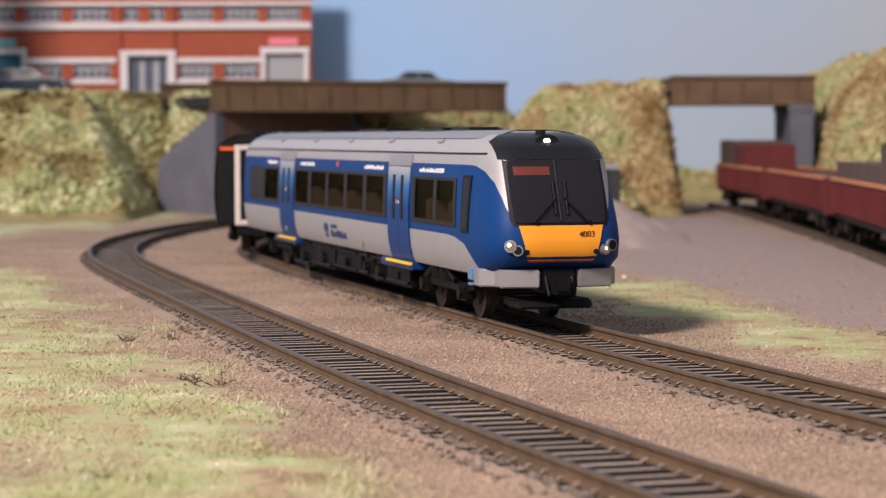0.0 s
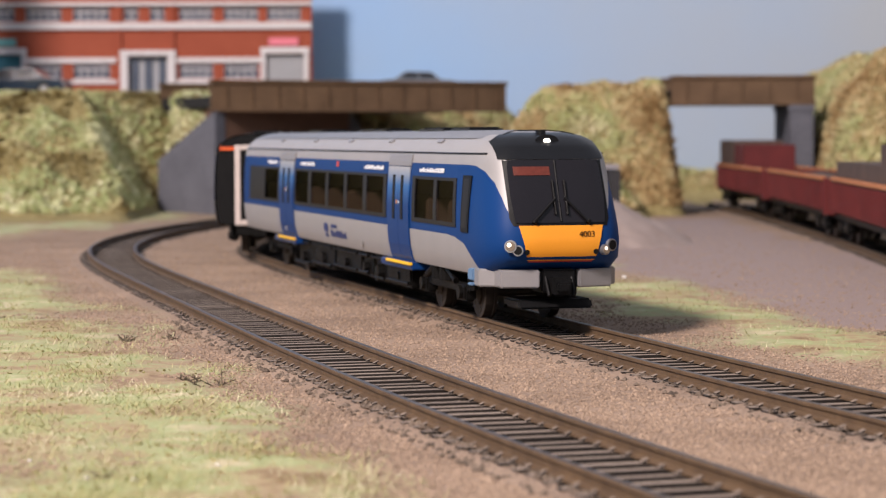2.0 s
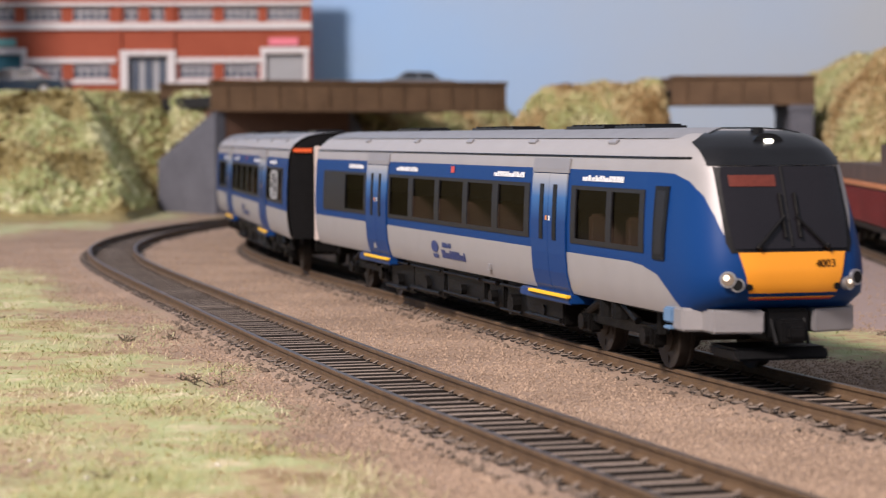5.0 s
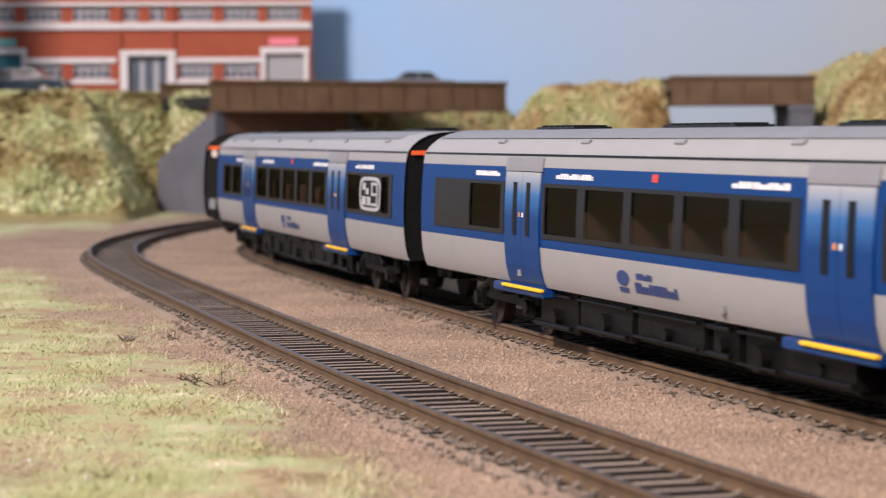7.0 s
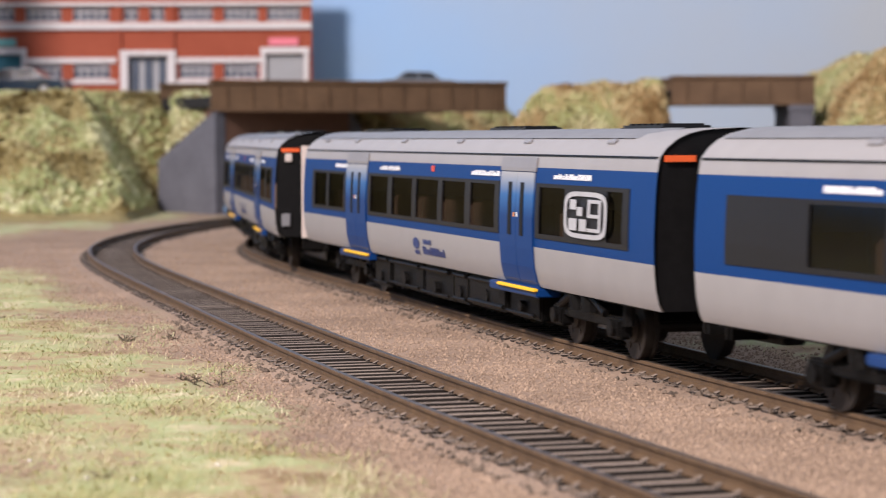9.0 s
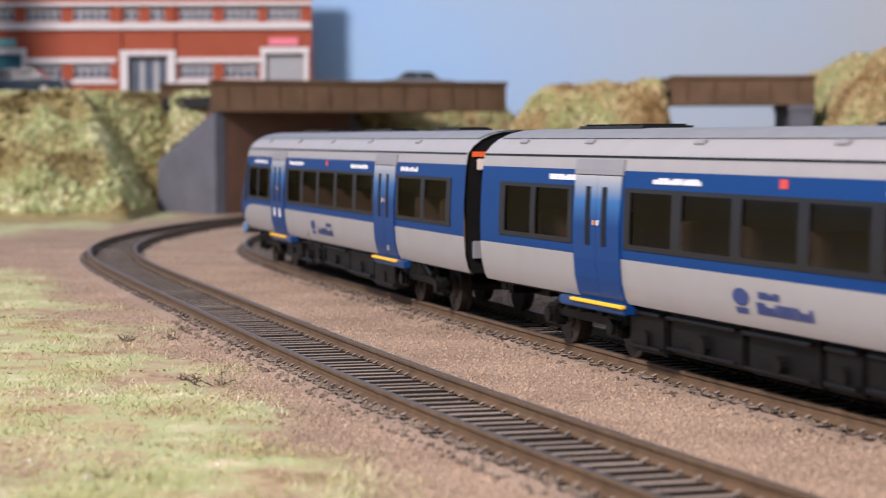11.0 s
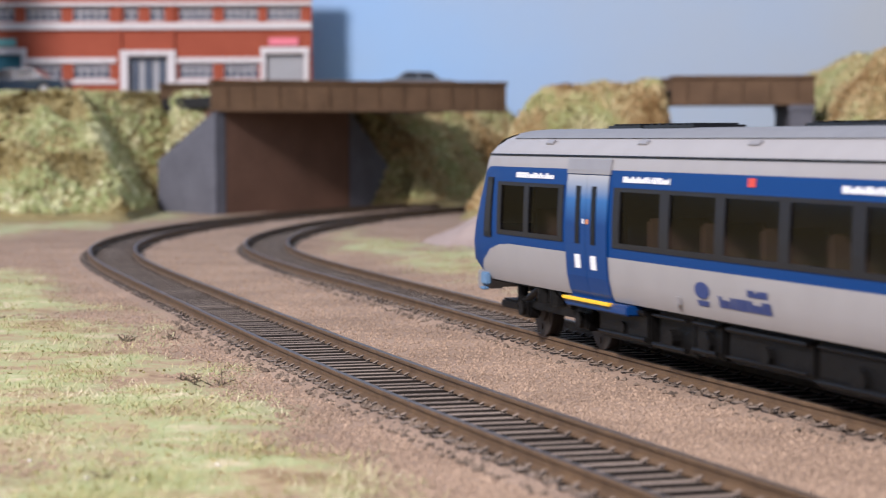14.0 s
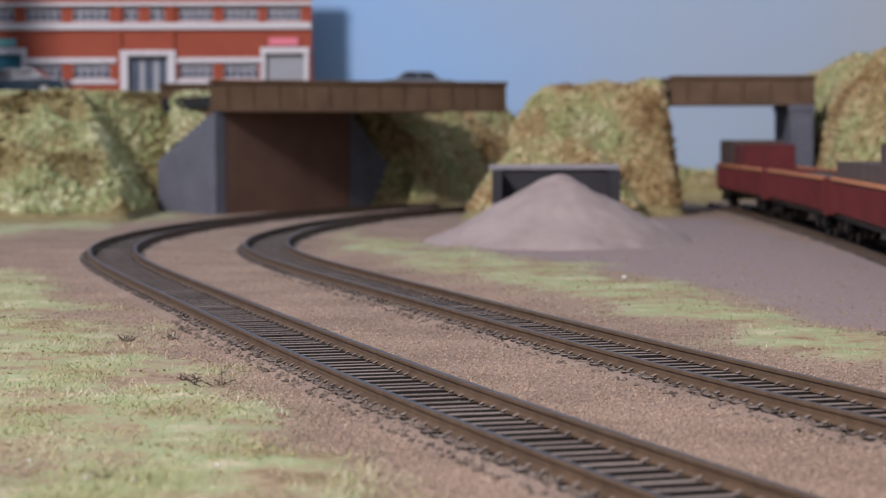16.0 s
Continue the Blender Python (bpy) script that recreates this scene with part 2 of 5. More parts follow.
def cell(x, y):
    return max(0, min(NYG - 1, int(round((y - GY) / GS)))), max(0, min(NXG - 1, int(round((x - GX) / GS))))


def green(x, y):
    """How much grass grows at a place, 0 to 1."""
    return float(GRASS_MAP[cell(x, y)])


def to_track(x, y):
    return float(TRACK_MAP[cell(x, y)])


def pile(x, y):
    """The height of the cone of gravel in the yard."""
    r = math.hypot((x - 52) / 62, (y - 1010) / 70)
    if r >= 1:
        return 0.0
    r += 0.05 * noise.noise((x / 22, y / 22, 2))
    return max(0.0, 34 * (1 - math.sqrt(r * r + 0.012)) + 1.5 * (1 - r) * noise.noise((x / 12, y / 12, 5)))


def level(x, y, d=None):
    d = to_track(x, y) if d is None else d
    z = -3.3 + 0.35 * noise.noise((x / 40, y / 40, 0)) + 0.25 * noise.noise((x / 9, y / 9, 3))
    if d < 20:
        k = max(0.0, min(1.0, (d - 8.6) / 2.2))
        z = z * (d > 15) + (d <= 15) * (-5.2 * (1 - k) + k * (-2.65 + 0.5 * noise.noise((x / 5, y / 5, 8))) - 0.5 * max(0.0, (d - 12) / 3))
    g = green(x, y)
    z += 0.9 * g * min(1.0, max(0.0, (d - 14) / 10))
    return z


def build_ground():
    xs = np.concatenate([np.arange(-1600, -260, 60), np.arange(-260, 260, 2.5), np.arange(260, 1700, 60)])
    ys = np.concatenate([np.arange(-1600, 180, 60), np.arange(180, 700, 2.5), np.arange(700, 1500, 6.0), np.arange(1500, 1800, 40)])
    verts, greens, yards = [], [], []
    for y in ys:
        for x in xs:
            d = to_track(x, y) if abs(x) < 400 else 99.0
            verts.append((x * MM, y * MM, level(x, y, d) * MM))
            yards.append(float(YARD_MAP[cell(x, y)]) if abs(x) < 300 and 100 < y < 1500 else 0.0)
            greens.append(green(x, y) * min(1.0, max(0.0, (d - 12) / 6)))
    nx = len(xs)
    faces = [(j * nx + i, j * nx + i + 1, (j + 1) * nx + i + 1, (j + 1) * nx + i) for j in range(len(ys) - 1) for i in range(nx - 1)]
    me = bpy.data.meshes.new("ground")
    me.from_pydata(verts, [], faces)
    at = me.attributes.new("grass", "FLOAT", "POINT")
    at.data.foreach_set("value", greens)
    at = me.attributes.new("yard", "FLOAT", "POINT")
    at.data.foreach_set("value", yards)
    me.polygons.foreach_set("use_smooth", [True] * len(faces))
    m = material("earth_and_flock", ((0.18, 0.124, 0.086), (0.41, 0.30, 0.22)), rough=0.95, scale=30, fine=1300, bump=0.55)
    nd, ln = m.node_tree.nodes, m.node_tree.links
    b, mix = nd["Principled BSDF"], nd[m["mix"]]
    a = nd.new("ShaderNodeAttribute")
    a.attribute_name = "grass"
    tc = nd.new("ShaderNodeTexCoord")
    n = nd.new("ShaderNodeTexNoise")
    n.inputs["Scale"].default_value = 38
    n.inputs["Detail"].default_value = 7
    n.inputs["Roughness"].default_value = 0.75
    ln.new(tc.outputs["Object"], n.inputs["Vector"])
    ramp = nd.new("ShaderNodeValToRGB")
    e = ramp.color_ramp.elements
    e[0].position, e[0].color = 0.38, (0.25, 0.165, 0.09, 1)
    e[1].position, e[1].color = 0.74, (0.66, 0.57, 0.41, 1)
    for p, c in ((0.46, (0.40, 0.315, 0.18, 1)), (0.54, (0.35, 0.405, 0.19, 1)), (0.63, (0.55, 0.485, 0.31, 1))):
        k = e.new(p)
        k.color = c
    ln.new(n.outputs["Fac"], ramp.inputs[0])
    both = nd.new("ShaderNodeMix")
    both.data_type = "RGBA"
    ln.new(a.outputs["Fac"], both.inputs["Factor"])
    ya = nd.new("ShaderNodeAttribute")
    ya.attribute_name = "yard"
    dust = nd.new("ShaderNodeMix")
    dust.data_type = "RGBA"
    ln.new(ya.outputs["Fac"], dust.inputs["Factor"])
    ln.new(mix.outputs[2], dust.inputs[6])
    dust.inputs[7].default_value = (0.29, 0.225, 0.205, 1)
    ln.new(dust.outputs[2], both.inputs[6])
    ln.new(ramp.outputs[0], both.inputs[7])
    ln.new(both.outputs[2], b.inputs["Base Color"])
    me.materials.append(m)
    return setting(new("ground", me), "brown earth with patches of straw-green static grass", "ground")


build_ground()


# ---- backdrop: a painted sky board behind the layout ----
def build_backdrop():
    bm = bmesh.new()
    pts = [(-1600, 700), (-1500, 1450), (-1300, 1680), (-1000, 1708), (1000, 1708), (1300, 1680), (1500, 1450), (1600, 700)]
    rows = [[bm.verts.new((x, y, z)) for x, y in pts] for z in (-60, 700)]
    back = [[bm.verts.new((x * 1.01, y + 12, z)) for x, y in pts] for z in (-60, 700)]
    for i in range(len(pts) - 1):
        bm.faces.new((rows[0][i], rows[0][i + 1], rows[1][i + 1], rows[1][i]))
        bm.faces.new((back[0][i], back[1][i], back[1][i + 1], back[0][i + 1]))
        bm.faces.new((rows[1][i], rows[1][i + 1], back[1][i + 1], back[1][i]))
    m = material("painted_sky", (0.4, 0.5, 0.65), rough=0.9, scale=3, fine=300, bump=0.05)
    nd, ln = m.node_tree.nodes, m.node_tree.links
    tc = nd.new("ShaderNodeTexCoord")
    sep = nd.new("ShaderNodeSeparateXYZ")
    ln.new(tc.outputs["Object"], sep.inputs[0])
    n = nd.new("ShaderNodeTexNoise")
    n.inputs["Scale"].default_value = 4.0
    n.inputs["Detail"].default_value = 5
    ln.new(tc.outputs["Object"], n.inputs["Vector"])
    ma = nd.new("ShaderNodeMath")
    ma.operation = "MULTIPLY_ADD"
    ln.new(sep.outputs["X"], ma.inputs[0])
    ma.inputs[1].default_value = 1.25
    ln.new(n.outputs["Fac"], ma.inputs[2])
    ramp = nd.new("ShaderNodeValToRGB")
    e = ramp.color_ramp.elements
    e[0].position, e[0].color = 0.25, (0.31, 0.52, 0.84, 1)
    e[1].position, e[1].color = 0.95, (0.44, 0.495, 0.545, 1)
    ln.new(ma.outputs[0], ramp.inputs[0])
    ln.new(ramp.outputs[0], nd["Principled BSDF"].inputs["Base Color"])
    setting(part("backdrop", bm, m), "pale blue painted sky board behind the layout", "backdrop")


build_backdrop()


# ---- track ----
def rail(name, line, off, u0, u1, parent):
    """A bull-shaped rail swept along a line: web and foot weathered, head worn bright."""
    prof = [(-1.25, -2.5), (-1.2, -2.1), (-0.35, -1.85), (-0.32, -0.85), (-0.68, -0.65), (-0.68, -0.12), (-0.5, 0.0), (0.5, 0.0), (0.68, -0.12), (0.68, -0.65), (0.32, -0.85), (0.35, -1.85), (1.2, -2.1), (1.25, -2.5)]
    k = len(prof)
    verts, faces = [], []
    us = np.arange(u0, u1, 6.0)
    for u in us:
        for o, z in prof:
            x, y, _ = LINES[line](u, off + o)
            verts.append((x * MM, y * MM, z * MM))
    for j in range(len(us) - 1):
        for i in range(k - 1):
            a = j * k + i
            faces.append((a, a + 1, a + k + 1, a + k))
    me = bpy.data.meshes.new(name)
    me.from_pydata(verts, [], faces)
    me.materials.append(rail_side)
    me.materials.append(rail_head)
    me.polygons.foreach_set("material_index", [1 if i % (k - 1) == 6 else 0 for i in range(len(faces))])
    ob = new(name, me)
    ob.parent = parent
    return ob


def sleeper_mesh():
    bm = bmesh.new()
    vs = box(bm, -12.6, 12.6, -1.2, 1.2, -6.0, -2.52)
    bmesh.ops.bevel(bm, geom=list({e for v in vs for e in v.link_edges if e.verts[0].co.z > -3 and e.verts[1].co.z > -3}), offset=0.08, segments=1, affect="EDGES")
    for side in (-8.85, 8.85):
        for s in (-1, 1):
            x = side + s * 1.45
            vs = box(bm, x - 0.5, x + 0.5, -0.55, 0.55, -2.6, -1.9)
            for v in vs:
                if v.co.z > -2 and (v.co.x - side) * s > 1.45:
                    v.co.z -= 0.4
    bmesh.ops.scale(bm, vec=(MM, MM, MM), verts=bm.verts)
    me = bpy.data.meshes.new("sleeper")
    bm.to_mesh(me)
    bm.free()
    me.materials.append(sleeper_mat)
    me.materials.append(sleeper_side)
    # tops keep the sleeper colour, all other faces get the painted gap shade
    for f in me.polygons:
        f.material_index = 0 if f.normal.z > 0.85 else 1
    return me


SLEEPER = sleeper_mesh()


def build_track(name, line, u0, u1, label):
    e = thing(name, label, "railway track", "tracks")
    for off in (-8.85, 8.85):
        rail("rail", line, off, u0, u1, e)
    rng = random.Random(name)
    far = []
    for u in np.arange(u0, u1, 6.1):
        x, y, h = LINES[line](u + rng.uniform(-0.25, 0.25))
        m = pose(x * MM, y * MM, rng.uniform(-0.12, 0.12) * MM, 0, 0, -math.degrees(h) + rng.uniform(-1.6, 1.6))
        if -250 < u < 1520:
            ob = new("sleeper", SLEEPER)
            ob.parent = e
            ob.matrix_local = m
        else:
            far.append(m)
    if far:
        n = len(SLEEPER.vertices)
        verts = [tuple(m @ v.co) for m in far for v in SLEEPER.vertices]
        faces = [tuple(i + k * n for i in f.vertices) for k in range(len(far)) for f in SLEEPER.polygons]
        me = bpy.data.meshes.new("far_sleepers")
        me.from_pydata(verts, [], faces)
        me.materials.append(sleeper_mat)
        ob = new("far_sleepers", me)
        ob.parent = e
        tagged(ob, kind="stuff")
    return e


build_track("outer_track", "a", -250, 1620, "weathered model railway track curving under the bridge")
build_track("inner_track", "b", -780, 1600, "weathered model railway track carrying the blue train")
build_track("siding_track", "c", -300, 880, "weathered siding track under the red wagons")
# ---- the train ----
CAR = 313.0
PROF_Z = [11.8, 13.0, 16.0, 19.8, 22.5, 26.0, 30.0, 34.2, 37.5, 39.9, 40.5, 42.0, 43.5, 44.6, 45.2, 45.5, 45.7]
PROF_Y = [16.0, 16.6, 17.3, 17.6, 17.65, 17.65, 17.5, 17.25, 16.95, 16.55, 16.3, 15.1, 13.2, 10.8, 8.0, 4.5, 0.0]
TIP_Z = [11.8, 13.5, 16.0, 20.0, 23.8, 30.0, 38.9, 42.0, 44.0, 45.2, 45.7]
TIP_S = [5.0, 1.2, -3.6, -4.2, -3.4, -1.2, 2.8, 5.8, 9.6, 14.6, 23.2]
NOSE = 24.0


def half(z):
    return float(np.interp(z, PROF_Z, PROF_Y))


def tip(z):
    return float(np.interp(z, TIP_Z, TIP_S))


def skin(s, z, side, out=0.0):
    """A place on a car's side wall."""
    return (-s, side * (half(z) + out), z)


ROUND = 4.9


def slim(z, w):
    """How far the cab narrows towards its brow; w: 1 at the very front, 0 where the straight side begins."""
    k = max(0.0, min(1.0, (z - 16.0) / 22.0))
    return 1 - w * (0.02 + 0.11 * k * k * (3 - 2 * k))


def face(y, z, out=0.0):
    """A place on the rounded cab front."""
    w = 1.0
    for _ in range(4):
        v = min(0.999, abs(y) / max(half(z) * slim(z, w), 0.01))
        w = (1 - v ** ROUND) ** (1 / ROUND)
    return (-(tip(z) + (NOSE - tip(z)) * (1 - w)) + out, y * (1 + 0.012 * out), z + (0.25 * out if z > 41 else 0))


def flank(s, z, side, out=0.0):
    """A place on the side where it rounds into the cab front."""
    w = max(0.0, min(1.0, 1 - (s - tip(z)) / (NOSE - tip(z))))
    return (-s, side * ((1 - w ** ROUND) ** (1 / ROUND) * half(z) * slim(z, w) + out), z)


def livery_paint(nose=True):
    """Silver and blue paint, parted by two lines that swoop down to the nose."""
    m = material("silver_and_blue_livery", (0.35, 0.34, 0.34), rough=0.5, metal=0.25, vary=0.07, scale=120, fine=6000, bump=0.06)
    nd, ln = m.node_tree.nodes, m.node_tree.links
    tc = nd.new("ShaderNodeTexCoord")
    sep = nd.new("ShaderNodeSeparateXYZ")
    ln.new(tc.outputs["Object"], sep.inputs[0])
    s = nd.new("ShaderNodeMath")
    s.operation = "MULTIPLY_ADD"
    s.inputs[1].default_value, s.inputs[2].default_value = -1 / (60 * MM), 0.1
    ln.new(sep.outputs["X"], s.inputs[0])
    z = nd.new("ShaderNodeMath")
    z.operation = "MULTIPLY"
    z.inputs[1].default_value = 1 / (60 * MM)
    ln.new(sep.outputs["Z"], z.inputs[0])
    s.use_clamp = True
    parts = []
    for op, pts in (("LESS_THAN", [(0, 22), (2.5, 23.5), (4.5, 26), (7, 30), (10, 33.5), (14, 36), (19, 37.3), (24, 37.5), (60, 37.5)]),
                    ("GREATER_THAN", [(0, 1), (9, 4), (12.5, 10), (15, 13), (18.5, 16), (24, 18.8), (31, 20.1), (38, 20.5), (60, 20.5)])):
        if not nose:
            pts = [(a, pts[-1][1]) for a, _ in pts]
        c = nd.new("ShaderNodeFloatCurve")
        cur = c.mapping.curves[0]
        cur.points[0].location = (pts[0][0] / 60, pts[0][1] / 60)
        cur.points[1].location = (pts[-1][0] / 60, pts[-1][1] / 60)
        for a, b in pts[1:-1]:
            cur.points.new(a / 60, b / 60)
        for q in cur.points:
            q.handle_type = "VECTOR"
        c.mapping.update()
        ln.new(s.outputs[0], c.inputs["Value"])
        k = nd.new("ShaderNodeMath")
        k.operation = op
        ln.new(z.outputs[0], k.inputs[0])
        ln.new(c.outputs[0], k.inputs[1])
        parts.append(k)
    mul = nd.new("ShaderNodeMath")
    mul.operation = "MULTIPLY"
    ln.new(parts[0].outputs[0], mul.inputs[0])
    ln.new(parts[1].outputs[0], mul.inputs[1])
    mix = nd.new("ShaderNodeMix")
    mix.data_type = "RGBA"
    ln.new(mul.outputs[0], mix.inputs["Factor"])
    ln.new(nd[m["mix"]].outputs[2], mix.inputs[6])
    mix.inputs[7].default_value = (0.004, 0.040, 0.165, 1)
    ln.new(mix.outputs[2], nd["Principled BSDF"].inputs["Base Color"])
    inv = nd.new("ShaderNodeMath")
    inv.operation = "MULTIPLY_ADD"
    inv.inputs[1].default_value, inv.inputs[2].default_value = -0.2, 0.2
    ln.new(mul.outputs[0], inv.inputs[0])
    ln.new(inv.outputs[0], nd["Principled BSDF"].inputs["Metallic"])
    sheen = nd.new("ShaderNodeMath")
    sheen.operation = "MULTIPLY_ADD"
    sheen.inputs[1].default_value, sheen.inputs[2].default_value = -0.12, 0.28
    ln.new(mul.outputs[0], sheen.inputs[0])
    ln.new(sheen.outputs[0], nd["Principled BSDF"].inputs["Specular IOR Level"])
    return m


def door_paint():
    """Door leaves fade from silver at the top to blue."""
    m = material("fading_door_paint", (0.004, 0.040, 0.165), rough=0.42, vary=0.06, scale=120, fine=6000, bump=0.03, spec=0.18)
    nd, ln = m.node_tree.nodes, m.node_tree.links
    tc = nd.new("ShaderNodeTexCoord")
    sep = nd.new("ShaderNodeSeparateXYZ")
    ln.new(tc.outputs["Object"], sep.inputs[0])
    mr = nd.new("ShaderNodeMapRange")
    mr.inputs["From Min"].default_value, mr.inputs["From Max"].default_value = 26.5 * MM, 36.4 * MM
    ln.new(sep.outputs["Z"], mr.inputs["Value"])
    ramp = nd.new("ShaderNodeValToRGB")
    e = ramp.color_ramp.elements
    e[0].position, e[0].color = 0.0, (0.004, 0.040, 0.165, 1)
    e[1].position, e[1].color = 1.0, (0.37, 0.38, 0.40, 1)
    k = e.new(0.5)
    k.color = (0.035, 0.13, 0.34, 1)
    k = e.new(0.78)
    k.color = (0.22, 0.27, 0.36, 1)
    ln.new(mr.outputs[0], ramp.inputs[0])
    ln.new(ramp.outputs[0], nd["Principled BSDF"].inputs["Base Color"])
    return m


LIVERY, LIVERY_MID, DOOR = livery_paint(), livery_paint(False), door_paint()


def sheet(name, grid, mat, parent, skip=(), label="", smooth=True, thick=0.0):
    """A sheet over rows of places, without the cells in skip; thick: its depth inwards along the rows' normals."""
    n, verts, faces = len(grid[0]), [p for row in grid for p in row], []
    for j in range(len(grid) - 1):
        for i in range(n - 1):
            if (j, i) not in skip:
                faces.append((j * n + i, j * n + i + 1, (j + 1) * n + i + 1, (j + 1) * n + i))
    ob = mesh_of(name, verts, faces, mat, parent, label)
    if smooth and not thick:
        ob.data.polygons.foreach_set("use_smooth", [True] * len(faces))
    if thick:
        md = ob.modifiers.new("depth", "SOLIDIFY")
        md.thickness, md.offset = thick * MM, 0.0
    return ob


def fine(a, b, n):
    return [a + (b - a) * k / n for k in range(n + 1)]


def side_rows(z0, z1):
    return [z0] + [z for z in PROF_Z if z0 + 0.2 < z < z1 - 0.2] + [z1]


def side_sheet(name, s0, s1, z0, z1, side, out, mat, parent, label="", thick=0.0):
    grid = [[skin(s, z, side, out) for s in (s0, s1)] for z in side_rows(z0, z1)]
    return sheet(name, grid, mat, parent, label=label, thick=thick)


def body_shell(parent, windows, cab):
    """The car's shell in one loft, with real openings for the windows."""
    cuts = sorted({NOSE if cab else 0.0, CAR, *[v for w in windows for v in w[:2]]})
    cells = []
    for a, b in zip(cuts, cuts[1:]):
        cells += fine(a, b, max(1, int((b - a) / 25)))[:-1]
    cells.append(CAR)
    zs = PROF_Z
    top, low = zs.index(34.2), zs.index(22.5)
    verts, faces, index = [], [], {}

    def vert(p):
        key = tuple(round(c, 3) for c in p)
        if key not in index:
            index[key] = len(verts)
            verts.append(p)
        return index[key]
    for side in (-1, 1):
        for j in range(len(zs) - 1):
            for a, b in zip(cells, cells[1:]):
                if low <= j < top and any(w[0] - 0.01 <= a and b <= w[1] + 0.01 for w in windows):
                    continue
                q = [vert(skin(s, z, side)) for s, z in ((a, zs[j]), (b, zs[j]), (b, zs[j + 1]), (a, zs[j + 1]))]
                q = list(dict.fromkeys(q))
                if len(q) > 2:
                    faces.append(q if side < 0 else q[::-1])
    if cab:
        zr = sorted({*zs, 24.0, 28.0, 32.0, 36.0, 38.9, 41.2, 42.8})
        for j in range(len(zr) - 1):
            rows = []
            for z in (zr[j], zr[j + 1]):
                row = []
                for k in range(-14, 15):
                    t = k / 14 * math.pi / 2
                    v, w = abs(math.sin(t)) ** (2 / ROUND), max(0.0, math.cos(t)) ** (2 / ROUND)
                    row.append(vert((-(tip(z) + (NOSE - tip(z)) * (1 - w)), math.copysign(v * half(z) * slim(z, w), k), z)))
                rows.append(row)
            for i in range(28):
                q = list(dict.fromkeys((rows[0][i], rows[0][i + 1], rows[1][i + 1], rows[1][i])))
                if len(q) > 2:
                    faces.append(q)
    ob = mesh_of("body", verts, faces, LIVERY if cab else LIVERY_MID, parent, "silver and blue painted body shell")
    bm = bmesh.new()
    bm.from_mesh(ob.data)
    bmesh.ops.recalc_face_normals(bm, faces=bm.faces)
    for f in bm.faces:
        f.smooth = True
    bm.to_mesh(ob.data)
    bm.free()
    return ob


def window_set(parent, s0, s1, panes, side):
    """A dark glazing band with its panes."""
    cuts = sorted({s0, s1, *[v for p in panes for v in p]})
    zs = [22.5, 23.5, 26.0, 30.0, 33.4, 34.2]
    skip = {(j, i) for j in (1, 2, 3) for i in range(len(cuts) - 1) if any(p[0] - 0.01 <= cuts[i] and cuts[i + 1] <= p[1] + 0.01 for p in panes)}
    band = sheet("window_band", [[skin(s, z, side, 0.06) for s in cuts] for z in zs], window_band, parent, skip, "dark grey window surround", thick=0.3)
    for a, b in panes:
        g = sheet("pane", [[skin(s, z, side, -0.15) for s in (a, b)] for z in zs[1:-1]], glass, band)
        g.visible_shadow = False


def doorway(parent, s0, s1, side, notices=False):
    """A pair of sliding leaves with slim windows over a yellow-edged step."""
    mid = (s0 + s1) / 2
    for a, b, w in ((s0 + 0.6, mid - 0.12, mid - 5.6), (mid + 0.12, s1 - 0.6, mid + 3.2)):
        leaf = side_sheet("door_leaf", a, b, 11.5, 36.4, side, 0.28, DOOR, parent, thick=0.3)
        side_sheet("door_window", w, w + 2.4, 22.6, 34.2, side, 0.48, black, leaf, "slim black door window", thick=0.2)
        side_sheet("door_button", mid + (0.6 if w > mid else -1.6), mid + (1.6 if w > mid else -0.6), 26.6, 27.6, side, 0.5, tail_on if w > mid else white_print, leaf, "small round door button")
        if notices:
            side_sheet("door_notice", w - 0.4, w + 2.8, 17.6, 20.4, side, 0.5, white_print, leaf, "small white notice")
    side_sheet("door_surround", s0, s1, 36.6, 39.6, side, 0.25, silver, parent, "silver panel over the door", thick=0.3)
    bm = bmesh.new()
    box(bm, -s1 - 9, -s0 + 1, min(side * 12, side * 17.6), max(side * 12, side * 17.6), 9.6, 11.6, 0.3)
    step = part("door_step", bm, blue, parent, "blue step under the door")
    bm = bmesh.new()
    box(bm, -s1 - 1, -s0 + 1, min(side * 17.2, side * 18.3), max(side * 17.2, side * 18.3), 10.9, 11.6, 0.15)
    part("step_edge", bm, step_yellow, step, "yellow step edge")


def printed(parent, s0, s1, z0, z1, side, mat, seed, label):
    """A line of print too small to read: bars of its size."""
    rng = random.Random(seed)
    bm = bmesh.new()
    s = s0
    while s < s1:
        w = rng.uniform(0.7, 1.7)
        e = min(s + w, s1)
        hi = z1 - rng.choice((0, 0, 0.3)) * (z1 - z0)
        q = [bm.verts.new(skin(a, z, side, 0.16)) for a, z in ((s, z0), (e, z0), (e, hi), (s, hi))]
        bm.faces.new(q)
        s = e + rng.uniform(0.12, 0.3)
    part("lettering", bm, mat, parent, label)


